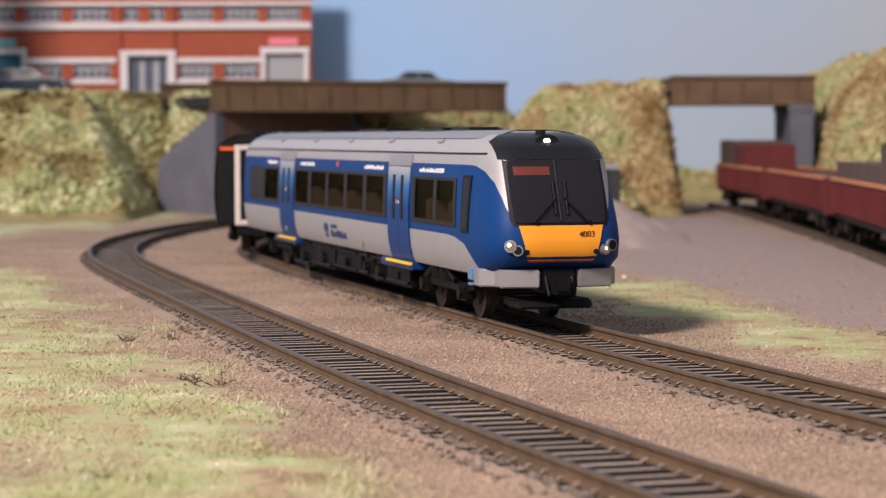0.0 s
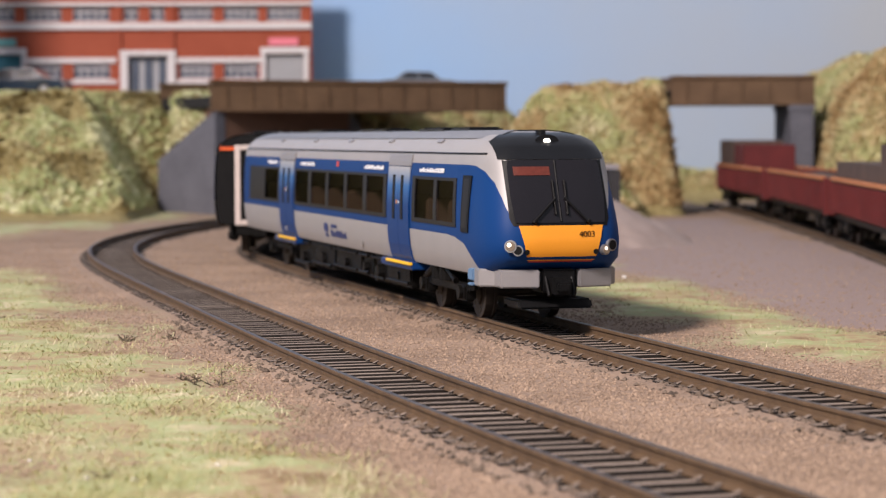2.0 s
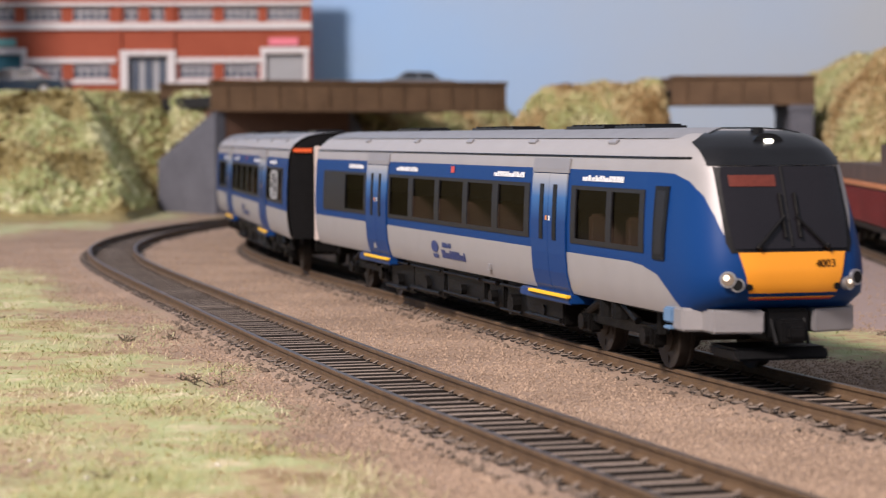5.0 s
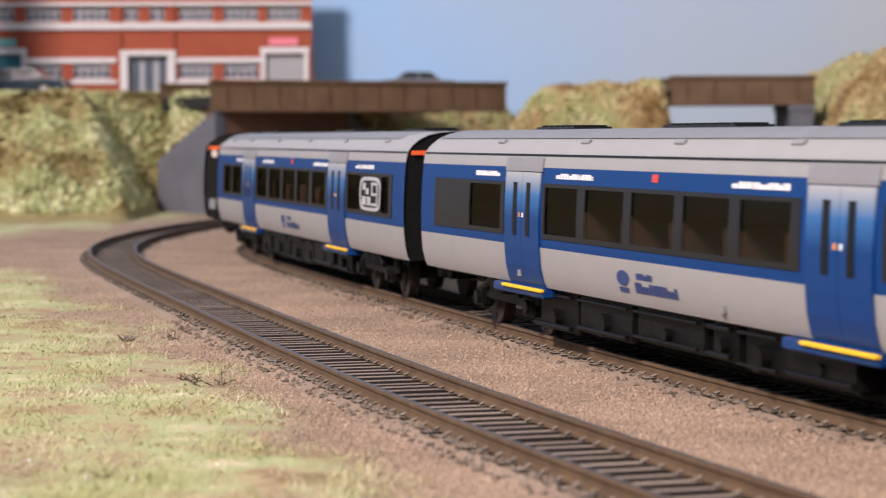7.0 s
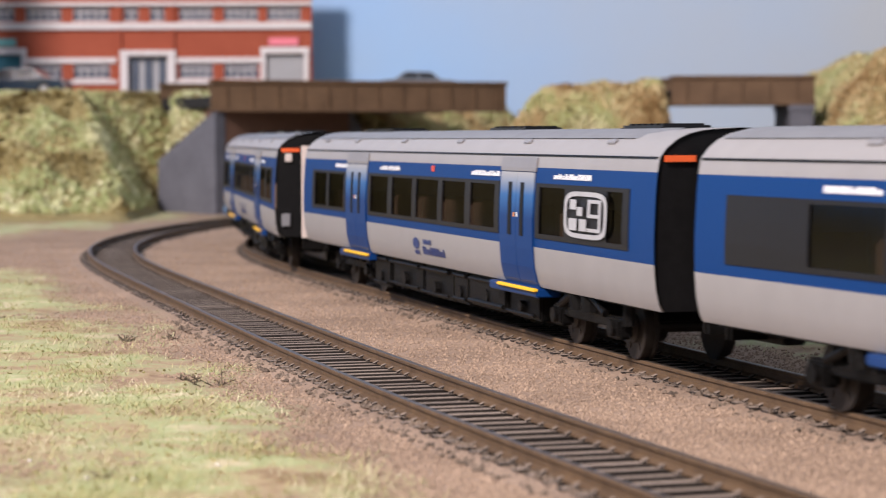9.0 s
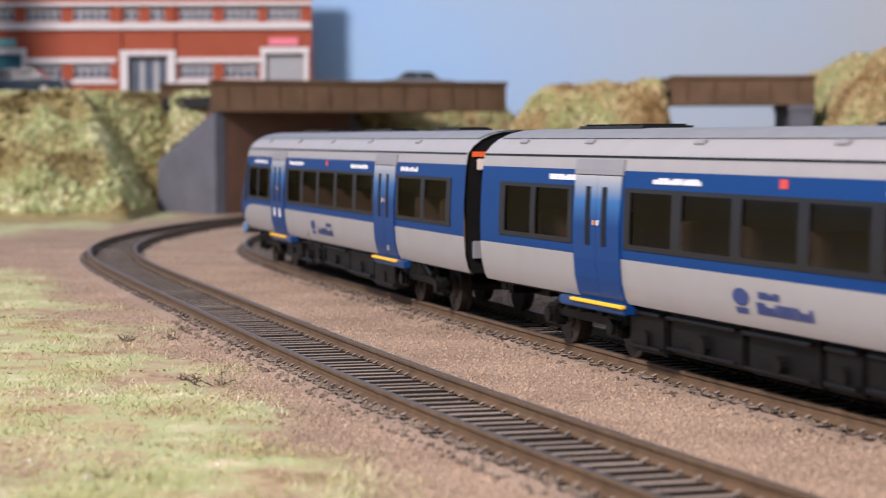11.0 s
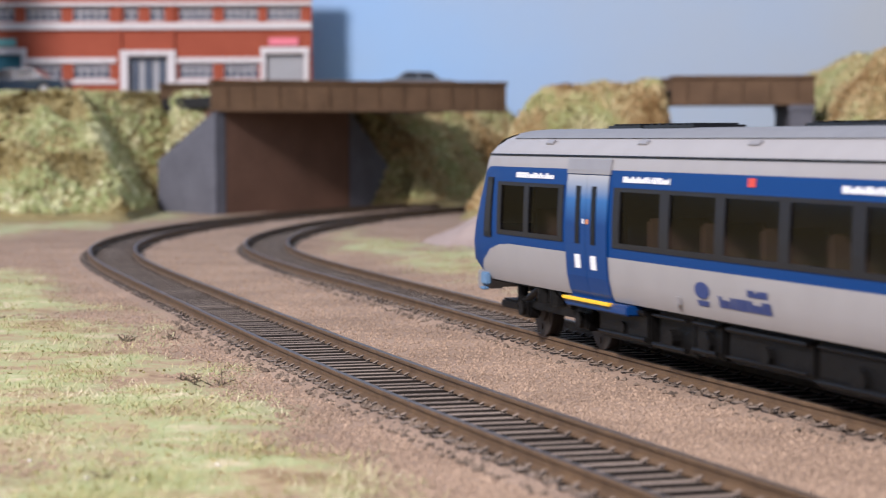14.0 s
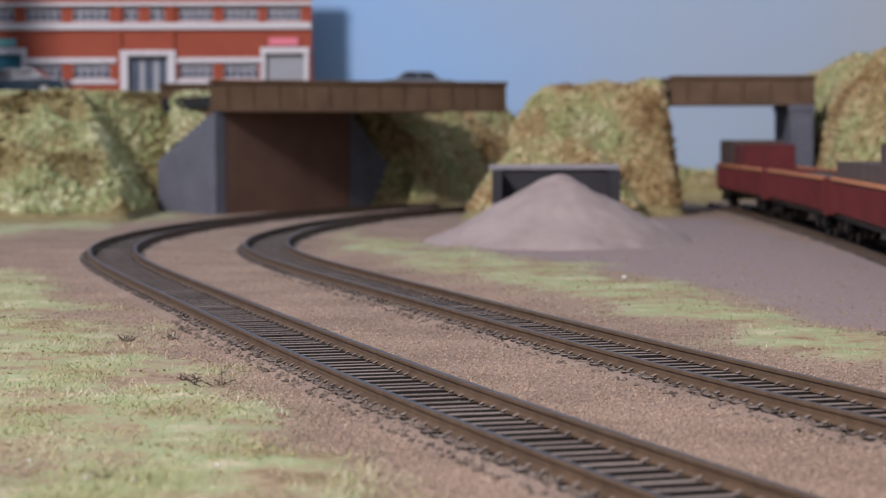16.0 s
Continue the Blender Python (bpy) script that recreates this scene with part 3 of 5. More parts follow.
def roof_kit(parent, cab):
    """The darker roof centre, the gutters, roof vents and pods."""
    a = 14.0 if cab else 1.0
    zs = [43.5, 44.6, 45.2, 45.5]
    grid = []
    for s in [a] + fine(NOSE, CAR - 2, 12):
        row = []
        for k in (-1, 1):
            for z in (zs if k < 0 else zs[::-1]):
                if s < NOSE:
                    p = face(half(z) * 0.8 * k, z, 0.3)
                    row.append((min(p[0], -s + 0), p[1], z + 0.25))
                else:
                    row.append((-s, k * half(z), z + 0.25))
        grid.append(row)
    sheet("roof_centre", grid, roof_grey, parent, label="dark grey roof panel")
    for side in (-1, 1):
        ss = (fine(9.0, 23.0, 6) if cab else []) + [NOSE if cab else 1.0, CAR - 1]
        sheet("gutter", [[flank(s, z, side, 0.2) if s < NOSE and cab else skin(s, z, side, 0.2) for s in ss] for z in (40.02, 40.32)], frame_black, parent, label="thin dark gutter line", thick=0.25)
        for s in ((48, 100, 150, 200, 255) if cab else (30, 85, 140, 195, 250, 290)):
            bm = bmesh.new()
            vs = box(bm, -s - 4.5, -s, 0.8, 2.0, 0, 0.4, 0.1)
            bmesh.ops.transform(bm, matrix=Matrix.Translation((0, side * 14.1, 42.9)) @ Matrix.Rotation(-side * 0.87, 4, "X") @ Matrix.Translation((0, -1.3, 0)), verts=bm.verts)
            part("roof_vent", bm, silver, parent)
    pods = ((58, 77, 5.0), (80, 106, 6.0), (150, 186, 4.5), (236, 262, 5.0)) if cab else ((28, 52, 5.5), (120, 150, 5.0), (245, 282, 6.0))
    for s0, s1, w in pods:
        bm = bmesh.new()
        box(bm, -s1, -s0, -w, w, 44.6, 46.3, 0.5)
        pod = part("roof_pod", bm, roof_black, parent, "black roof pod with louvres")
        for k in fine(s0 + 3, s1 - 3, 5):
            boxed("louvre", (-k - 0.6, -k + 0.6, -w * 0.8, w * 0.8, 46.3, 46.65), roof_black, pod)


def bogie(parent, s, name="bogie"):
    """A bogie frame with axleboxes, springs and two wheelsets."""
    bm = bmesh.new()
    for side in (-1, 1):
        y = side * 12.6
        box(bm, -s - 22, -s + 22, y - 0.9, y + 0.9, 6.2, 8.6, 0.4)
        for a in (-18, 18):
            box(bm, -s + a - 3.2, -s + a + 3.2, y - 1.5, y + 1.5, 4.2, 8.2, 0.5)
            rod(bm, (-s + a, y + side * 1.5, 6.3), (-s + a, y + side * 2.4, 6.3), 1.7, 12)
            rod(bm, (-s + a + 5, y, 7), (-s + a + 5, y, 11), 1.3, 8)
        rod(bm, (-s - 3.6, y + side, 8.4), (-s - 3.6, y + side, 12.4), 2.3, 12)
        rod(bm, (-s + 3.6, y + side, 8.4), (-s + 3.6, y + side, 12.4), 2.3, 12)
        rod(bm, (-s - 14, y + side * 1.7, 8.8), (-s - 6, y + side * 1.7, 11.6), 0.8, 8)
        rod(bm, (-s + 14, y + side * 1.7, 8.8), (-s + 6, y + side * 1.7, 11.6), 0.8, 8)
    box(bm, -s - 4, -s + 4, -12.6, 12.6, 6.0, 10.5, 0.5)
    frame_ob = part(name, bm, frame_black, parent, "black bogie frame with axleboxes")
    for a in (-18, 18):
        bm = bmesh.new()
        for side in (-1, 1):
            rod(bm, (0, side * 7.3, 0), (0, side * 9.6, 0), 6.2, 28)
            rod(bm, (0, side * 6.9, 0), (0, side * 7.5, 0), 6.7, 28)
            rod(bm, (0, side * 9.6, 0), (0, side * 10.0, 0), 3.0, 14)
            for k in range(5):
                t = k * math.tau / 5
                rod(bm, (math.cos(t) * 4.4, side * 9.5, math.sin(t) * 4.4), (math.cos(t) * 4.4, side * 9.75, math.sin(t) * 4.4), 0.7, 6)
        rod(bm, (0, -9, 0), (0, 9, 0), 1.1, 10)
        w = part("wheelset", bm, metal_wheel, frame_ob, "dull steel wheelset")
        w.location = ((-s + a) * MM, 0, 6.2 * MM)
    return frame_ob


def underframe(parent, seed):
    rng = random.Random(seed)
    boxed("floor_pan", (-CAR + 3, -12, -14.5, 14.5, 11.2, 12.6), frame_black, parent)
    # black box added to stand for the shade under the floor
    boxed("centre_sill", (-236, -78, -3.6, 3.6, 3.0, 11.1), frame_black, parent, 0.4)
    s = 80.0
    while s < 228:
        w = rng.uniform(12, 34)
        d = rng.uniform(2.6, 4.6)
        for side in (-1, 1):
            bm = bmesh.new()
            y0, y1 = sorted((side * rng.uniform(2, 5), side * rng.uniform(13.2, 14.8)))
            box(bm, -s - w, -s, y0, y1, d, 11.5, 0.5)
            for z in (d + 1.2, 10.4):
                rod(bm, (-s - w + 1, side * 14.9, z), (-s - 1, side * 14.9, z), rng.uniform(0.3, 0.6), 8)
            rod(bm, (-s - w * 0.5, side * 12, d + 2.6), (-s - w * 0.5, side * 15.2, d + 2.6), rng.uniform(1.2, 2.4), 12)
            part("equipment_box", bm, frame_black, parent, "black underfloor equipment box")
        s += w + rng.uniform(1.0, 3.5)


def seats(parent, spots):
    boxed("cabin_floor", (-CAR + 6, -28, -15.5, 15.5, 14.0, 14.8), interior, parent)
    boxed("cabin_wall", (-CAR + 6, -28, -0.6, 0.6, 14.8, 38.5), interior, parent, label="brown partition inside the car")
    for s in spots:
        bm = bmesh.new()
        for y0, y1 in ((-15, -2), (2, 15)):
            box(bm, -s - 1.4, -s, y0, y1, 15, 28.5, 0.6)
            box(bm, -s - 6, -s, y0, y1, 15, 20, 0.6)
        part("seat_row", bm, seat_mat, parent, "brown moulded seat row")


PANES = [(98, 118), (122.5, 143), (147, 168.5), (172.5, 194), (198.5, 218.5)]


pale_frame = material("pale_frame", (0.62, 0.54, 0.50), vary=0.06)


def gangway(parent, s, way, hoop=True, plates=False):
    """The black corridor connection at a car's inner end. hoop: with a tall pale frame and orange stripes; plates: with pale plates on the end wall."""
    bm = bmesh.new()
    box(bm, *sorted((-s, -s - way * 6.0)), -7.2, 7.2, 12, 40.8, 0.6)
    gang = part("gangway", bm, black, parent, "black corridor connector")
    if hoop:
        a, b = sorted((-s - way * 5.2, -s - way * 6.6))
        for y0, y1, z0, z1 in ((-9.4, -7.3, 11.6, 41.4), (7.3, 9.4, 11.6, 41.4), (-7.25, 7.25, 39.5, 41.4), (-7.25, 7.25, 11.6, 13.6)):
            boxed("gangway_frame", (a, b, y0, y1, z0, z1), pale_frame, gang, 0.2, "pale pinkish connector frame")
    bm = bmesh.new()
    pts = [(half(z) - 0.7, z) for z in PROF_Z]
    ring = [(y, min(z, 45.2)) for y, z in pts[:-1]] + [(-y, min(z, 45.2)) for y, z in pts[:-1][::-1]]
    vs = [bm.verts.new((-s + way * 0.5, y, z)) for y, z in ring]
    bm.faces.new(vs)
    ext = bmesh.ops.extrude_face_region(bm, geom=list(bm.faces))
    bmesh.ops.translate(bm, vec=(way * 1.2, 0, 0), verts=[v for v in ext["geom"] if isinstance(v, bmesh.types.BMVert)])
    wall = part("end_wall", bm, black, parent, "flat black end wall")
    if hoop:
        for side in (-1, 1):
            bm = bmesh.new()
            box(bm, *sorted((-s + way * 0.6, -s - way * 0.2)), *sorted((side * 9.5, side * 15.4)), 39.4, 40.6)
            part("end_stripe", bm, orange_print, wall, "orange stripe on the car end")
            if plates:
                boxed("end_plate", (*sorted((-s + way * 0.6, -s - way * 0.4)), *sorted((side * 11.9, side * 14.2)), 36.2, 38.9), pale_frame, wall, 0.2, "small cream plate")
                boxed("end_plate", (*sorted((-s + way * 0.6, -s - way * 0.4)), *sorted((side * 12.6, side * 15.4)), 15.2, 19.4), roof_grey, wall, 0.2, "pale grey plate")
    bm = bmesh.new()
    for a in (fine(-s - way * 3, -s - way * 5, 1)):
        box(bm, a - 0.4, a + 0.4, -9, 9, 8, 11)
    box(bm, *sorted((-s + way * 4, -s - way * 9.5)), -2.2, 2.2, 7.4, 9.0, 0.3)
    part("coupler", bm, frame_black, parent)


def front_kit(e):
    """Windscreen, coloured panels, lamps, wipers, bumpers and coupler of the cab end."""
    def patch(name, z0, z1, lim, out, mat, label, nz=6, ny=16):
        grid = []
        for z in fine(z0, z1, nz):
            a, b = lim(z)
            grid.append([face(a + (b - a) * k / ny, z, out) for k in range(ny + 1)])
        return sheet(name, grid, mat, e, label=label)
    def scr(z):
        w = float(np.interp(z, [23.8, 24.4, 30, 37.6, 38.9], [10.2, 10.8, 11.3, 11.2, 10.7]))
        return -w, w
    screen_mat = material("smoked_windscreen", (0.013, 0.012, 0.015), rough=0.1, vary=0.1, scale=60, bump=0.0, spec=0.35)
    patch("windscreen_surround", 23.6, 40.0, lambda z: (-12.0 if z > 25 else -11.3, 12.0 if z > 25 else 11.3), 0.12, black, "black windscreen surround", 10)
    ws = patch("windscreen", 24.3, 38.7, scr, 0.3, screen_mat, "dark smoked windscreen in two halves", 10)
    patch("cab_roof", 38.9, 45.65, lambda z: (-0.9 * half(z) if z > 43 else -12.8, 0.9 * half(z) if z > 43 else 12.8), 0.32, roof_black, "glossy black cab roof", 10)
    patch("yellow_panel", 15.6, 23.7, lambda z: (-8.1 - (z - 15.6) * 0.25, 8.1 + (z - 15.6) * 0.25), 0.22, yellow, "warm yellow warning panel")
    patch("panel_edge", 15.2, 15.6, lambda z: (-7.7, 7.7), 0.2, red_print, "thin red line under the panel", 1)

    def bar(name, y0, z0, y1, z1, w, out, mat, label, parent):
        bm = bmesh.new()
        a, b = Vector(face(y0, z0, out)), Vector(face(y1, z1, out))
        rod(bm, a, b, w, 8)
        part(name, bm, mat, parent, label)
    bar("centre_post", 0, 24.6, 0, 38.6, 0.28, 0.35, black, "", ws)
    for y0, y1, post in ((-0.9, -6.6, -1.2), (1.2, 6.2, 1.6)):
        bar("wiper_arm", y0, 30.0, y1, 24.6, 0.28, 0.9, black, "black wiper arm", ws)
        bar("wiper_blade", post, 25.2 + 1, post, 34, 0.3, 0.8, frame_black, "wiper blade with a tan edge", ws)
        bar("wiper_pivot", y1, 24.2, y1 + 0.5, 24.9, 0.55, 0.6, frame_black, "", ws)
    patch("route_display", 35.2, 37.2, lambda z: (-10.0, -1.4), 0.42, material("dull_red_display", (0.13, 0.03, 0.02), rough=0.3, vary=0.2, scale=900), "dull red route display", 1)

    def round_lamp(name, y, z, r, mat, label):
        p = Vector(face(y, z, 0.0))
        n = Vector((1.0, 0.5 * y / 12, 0.05)).normalized()
        bm = bmesh.new()
        rod(bm, p - n * 0.8, p + n * 0.75, r, 20)
        ring = part(name, bm, chrome, e, label)
        bm = bmesh.new()
        rod(bm, p + n * 0.7, p + n * 0.95, r * 0.76, 18)
        part("lens", bm, mat, ring)
        if mat is lamp_on:
            bm = bmesh.new()
            q = p + n * 0.95 + Vector((0, -0.25, 0.3)) * (r / 1.45)
            rod(bm, q, q + n * 0.15, r * 0.36, 14)
            part("bulb", bm, bulb_on, ring, "bright warm bulb")
    round_lamp("headlight", -12.0, 19.0, 1.45, lamp_on, "lit round headlamp")
    round_lamp("tail_light", -10.4, 18.0, 1.25, black, "dark round tail lamp")
    round_lamp("headlight", 10.4, 18.0, 1.25, lamp_on, "lit round headlamp")
    round_lamp("tail_light", 12.0, 19.0, 1.45, black, "dark round tail lamp")
    for y in (-8.4, 8.2):
        p = Vector(face(y, 17.6, 0.1))
        bm = bmesh.new()
        rod(bm, p, p + Vector((0.3, 0, 0)), 0.62, 14)
        part("jumper_socket", bm, black, e, "small round black socket")
    p = Vector(face(0, 43.0, 0.0))
    bm = bmesh.new()
    rod(bm, p + Vector((-1.2, 0, -0.2)), p + Vector((0.35, 0, 0.0)), 2.3, 20)
    bmesh.ops.scale(bm, vec=(1, 1.25, 0.72), verts=bm.verts, space=Matrix.Translation(-p))
    hood = part("marker_lamp", bm, black, e, "roof lamp under a black hood")
    bm = bmesh.new()
    box(bm, p.x + 0.3, p.x + 0.75, -0.85, 0.65, p.z - 0.35, p.z + 0.55, 0.15)
    part("bulb", bm, marker_on, hood, "bright white bulb")
    # number on the yellow panel
    cu = bpy.data.curves.new("number", "FONT")
    cu.body, cu.size, cu.align_x, cu.align_y, cu.extrude = "4003", 2.0 * MM, "CENTER", "CENTER", 0.04 * MM
    tmp = bpy.data.objects.new("number", cu)
    me = bpy.data.meshes.new_from_object(tmp)
    bpy.data.objects.remove(tmp)
    num = new("number", me)
    me.materials.append(frame_black)
    num.parent = e
    q = Vector(face(6.0, 21.6, 0.34)) * MM
    num.matrix_local = Matrix.Translation(q) @ Matrix.Rotation(radians(95), 4, "Z") @ Matrix.Rotation(radians(82), 4, "X")
    # bumpers, pilot and coupler
    for side in (-1, 1):
        bm = bmesh.new()
        y0, y1 = sorted((side * 4.7, side * 13.6))
        vs = box(bm, -6.5, 2.2, y0, y1, 9.2, 13.4)
        for v in vs:
            if abs(v.co.y) > 10 and v.co.x > 0:
                v.co.x -= 2.4
        y0, y1 = sorted((side * 11.8, side * 16.8))
        vs = box(bm, -11.5, -4.0, y0, y1, 9.2, 13.4)
        for v in vs:
            if abs(v.co.y) > 14 and v.co.x > -5:
                v.co.x -= 3.0
        bmesh.ops.bevel(bm, geom=list(bm.edges), offset=0.35, segments=2, affect="EDGES")
        part("bumper", bm, silver, e, "silver painted bumper block")
        bm = bmesh.new()
        y0, y1 = sorted((side * 16.0, side * 17.3))
        box(bm, -15.0, -10.8, y0, y1, 10.4, 13.2, 0.3)
        box(bm, -14.0, -11.0, *sorted((side * 16.2, side * 17.6)), 9.2, 9.9, 0.2)
        part("cab_step", bm, material("pale_blue_step", (0.12, 0.22, 0.36), vary=0.1), e, "pale blue cab step")
    bm = bmesh.new()
    box(bm, -8, 1.5, -4.2, 4.2, 8.0, 13.5, 0.5)
    box(bm, 0, 4.5, -2.3, 2.3, 7.6, 11.8, 0.4)
    box(bm, 3, 6.0, -1.5, 1.5, 8.4, 10.6, 0.4)
    rod(bm, (1, -3.2, 12), (3.5, -3.0, 7.5), 0.4, 8)
    rod(bm, (1, 3.2, 12), (3.5, 3.0, 7.5), 0.4, 8)
    part("coupler", bm, black, e, "black plastic coupler")
    bm = bmesh.new()
    vs = box(bm, -14, -1.5, -9.0, 9.0, 4.2, 6.4)
    for v in vs:
        if v.co.x > 0:
            v.co.y *= 0.72
            v.co.z += 0.6
        if v.co.z < 5:
            v.co.x += 1.5
    bmesh.ops.bevel(bm, geom=list(bm.edges), offset=0.5, segments=2, affect="EDGES")
    part("snowplough", bm, black, e, "black snowplough under the cab")
    for side in (-1, 1):
        rows = fine(21.6, 35.0, 4)
        w = sheet("cab_window", [[flank(s, z, side, 0.12) for s in fine(14.0, 19.5, 3)] for z in rows], black, e, label="narrow dark cab side window", thick=0.4)
        sheet("cab_pane", [[flank(s, z, side, 0.36) for s in fine(15.0, 18.5, 3)] for z in fine(22.6, 34.2, 4)], window_band, w)
    rod_bm = bmesh.new()
    rod(rod_bm, (-12.5, 0, 44), (-12.5, 0, 45.6), 1.2, 14)
    part("aerial", rod_bm, roof_black, e, "small black roof aerial")


def crest(parent, s, z, side):
    """The dark emblem and two lines of unreadable letters on the lower side."""
    bm = bmesh.new()
    n = 18
    c = [bm.verts.new(skin(s - 3 + 3.3 * math.cos(k * math.tau / n), z + 0.4 + 1.5 * math.sin(k * math.tau / n), side, 0.15)) for k in range(n)]
    bm.faces.new(c)
    q = [bm.verts.new(skin(a, b, side, 0.15)) for a, b in ((s - 5.2, z - 2.4), (s - 0.8, z - 2.4), (s - 0.4, z - 1.4), (s - 5.6, z - 1.4))]
    bm.faces.new(q)
    part("emblem", bm, dark_print, parent, "dark blue round emblem")


def dress(e, side):
    """Print on one side of a car."""
    for k, (a, b) in enumerate(((36, 60), (99, 122), (190, 212), (250, 268))):
        printed(e, a, b, 35.25, 36.4, side, white_print, 7 * k + side, "small white lettering too small to read")
    side_sheet("red_mark", 155.5, 158.6, 35.5, 37.0, side, 0.15, red_print, e, "small red marker")
    crest(e, 176 if side < 0 else 140, 16.5, side)
    a = 150 if side < 0 else 148
    printed(e, a + 8, a + 16, 17.0, 18.2, side, dark_print, 31, "dark lettering too small to read")
    printed(e, a - 4, a + 17, 14.4, 16.4, side, dark_print, 37, "dark lettering too small to read")


def driving_car(label, tail):
    e = thing("railcar", label, "train car", "cars of the train")
    wins = [(24, 66.5), (94.5, 220), (246, 301)]
    body_shell(e, wins, True)
    for side in (-1, 1):
        window_set(e, 24, 66.5, [(26.5, 42), (45, 63.5)], side)
        window_set(e, 94.5, 220, PANES, side)
        window_set(e, 246, 301, [(248.5, 272), (276, 297)] if side > 0 else [(248.5, 272)], side)
        doorway(e, 68.5, 92.5, side, notices=side > 0)
        doorway(e, 220.8, 245.2, side)
        dress(e, side)
        for s in (236, 126):
            boxed("sill_socket", (-s - 1, -s + 1, *sorted((side * 17.0, side * 17.5)), 13.6, 15.0), silver, e)
    front_kit(e)
    roof_kit(e, True)
    bogie(e, 50)
    bogie(e, 258)
    underframe(e, 5)
    seats(e, (40, 62, 105, 130, 155, 180, 205, 255, 280))
    gangway(e, CAR, 1, tail, tail)
    return e


def centre_car():
    e = thing("railcar", "blue and silver centre car with white window emblem", "train car", "cars of the train")
    wins = [(13.5, 71.5), (98.5, 225.5), (253.5, 299.5)]
    body_shell(e, wins, False)
    for side in (-1, 1):
        window_set(e, 13.5, 71.5, [(17, 26), (52, 69)], side)
        window_set(e, 98.5, 225.5, [(a + 4, b + 4) for a, b in PANES], side)
        window_set(e, 253.5, 299.5, [(256, 276), (279, 296)], side)
        doorway(e, 72, 97.5, side)
        doorway(e, 226.5, 252.5, side)
        dress(e, side)
        # white emblem in a rounded frame on the window
        bm = bmesh.new()
        ring = []
        for r in (1.0, 0.88):
            pts = []
            for k in range(32):
                t = k * math.tau / 32
                c, s = math.cos(t), math.sin(t)
                pts.append(bm.verts.new(skin(37.5 + 13.0 * r * math.copysign(abs(c) ** 0.45, c), 28.4 + 4.7 * (r if r == 1 else 0.8) * math.copysign(abs(s) ** 0.45, s), side, 0.65)))
            ring.append(pts)
        for k in range(32):
            bm.faces.new((ring[0][k], ring[0][(k + 1) % 32], ring[1][(k + 1) % 32], ring[1][k]))
        for a, b, z0, z1 in ((43, 47, 29.4, 31.4), (39, 42.5, 28.2, 30), (42.4, 47.5, 25.2, 27.6), (36.5, 41, 25.2, 27.6), (28, 36, 25.2, 25.9), (28, 29.5, 25.2, 31.6), (28, 36, 30.9, 31.6), (34.4, 36, 28, 31.6), (28, 36, 28.0, 28.7)):
            bm.faces.new([bm.verts.new(skin(s, z, side, 0.65)) for s, z in ((a, z0), (b, z0), (b, z1), (a, z1))])
        part("window_emblem", bm, emblem_print, e, "white rounded emblem on the window")
    roof_kit(e, False)
    bogie(e, 50)
    bogie(e, 258)
    underframe(e, 11)
    seats(e, (40, 62, 105, 130, 155, 180, 205, 255, 280))
    gangway(e, 0.0, -1)
    gangway(e, CAR, 1, False)
    return e


lead_car = driving_car("blue and silver driving car with yellow warning panel", False)
mid_car = centre_car()
rear_car = driving_car("blue and silver driving car at the rear of the train", True)
# ---- bridges and abutments ----
def prism(name, outline, z0, z1, mat, parent=None, label="", bevel=0.0):
    """An upright block over an outline of places in plan; z0, z1 may be lists, place by place."""
    n = len(outline)
    lo = z0 if isinstance(z0, (list, tuple)) else [z0] * n
    hi = z1 if isinstance(z1, (list, tuple)) else [z1] * n
    bm = bmesh.new()
    a = [bm.verts.new((x, y, z)) for (x, y), z in zip(outline, lo)]
    b = [bm.verts.new((x, y, z)) for (x, y), z in zip(outline, hi)]
    bm.faces.new(a[::-1])
    bm.faces.new(b)
    for i in range(n):
        j = (i + 1) % n
        bm.faces.new((a[i], a[j], b[j], b[i]))
    bmesh.ops.recalc_face_normals(bm, faces=bm.faces)
    if bevel:
        bmesh.ops.bevel(bm, geom=list(bm.edges), offset=bevel, segments=2, affect="EDGES")
    return part(name, bm, mat, parent, label)


def along(a, b, s, off=0.0):
    """A place s mm from a towards b, moved off mm to the left."""
    d = Vector((b[0] - a[0], b[1] - a[1])).normalized()
    return (a[0] + d.x * s - d.y * off, a[1] + d.y * s + d.x * off)


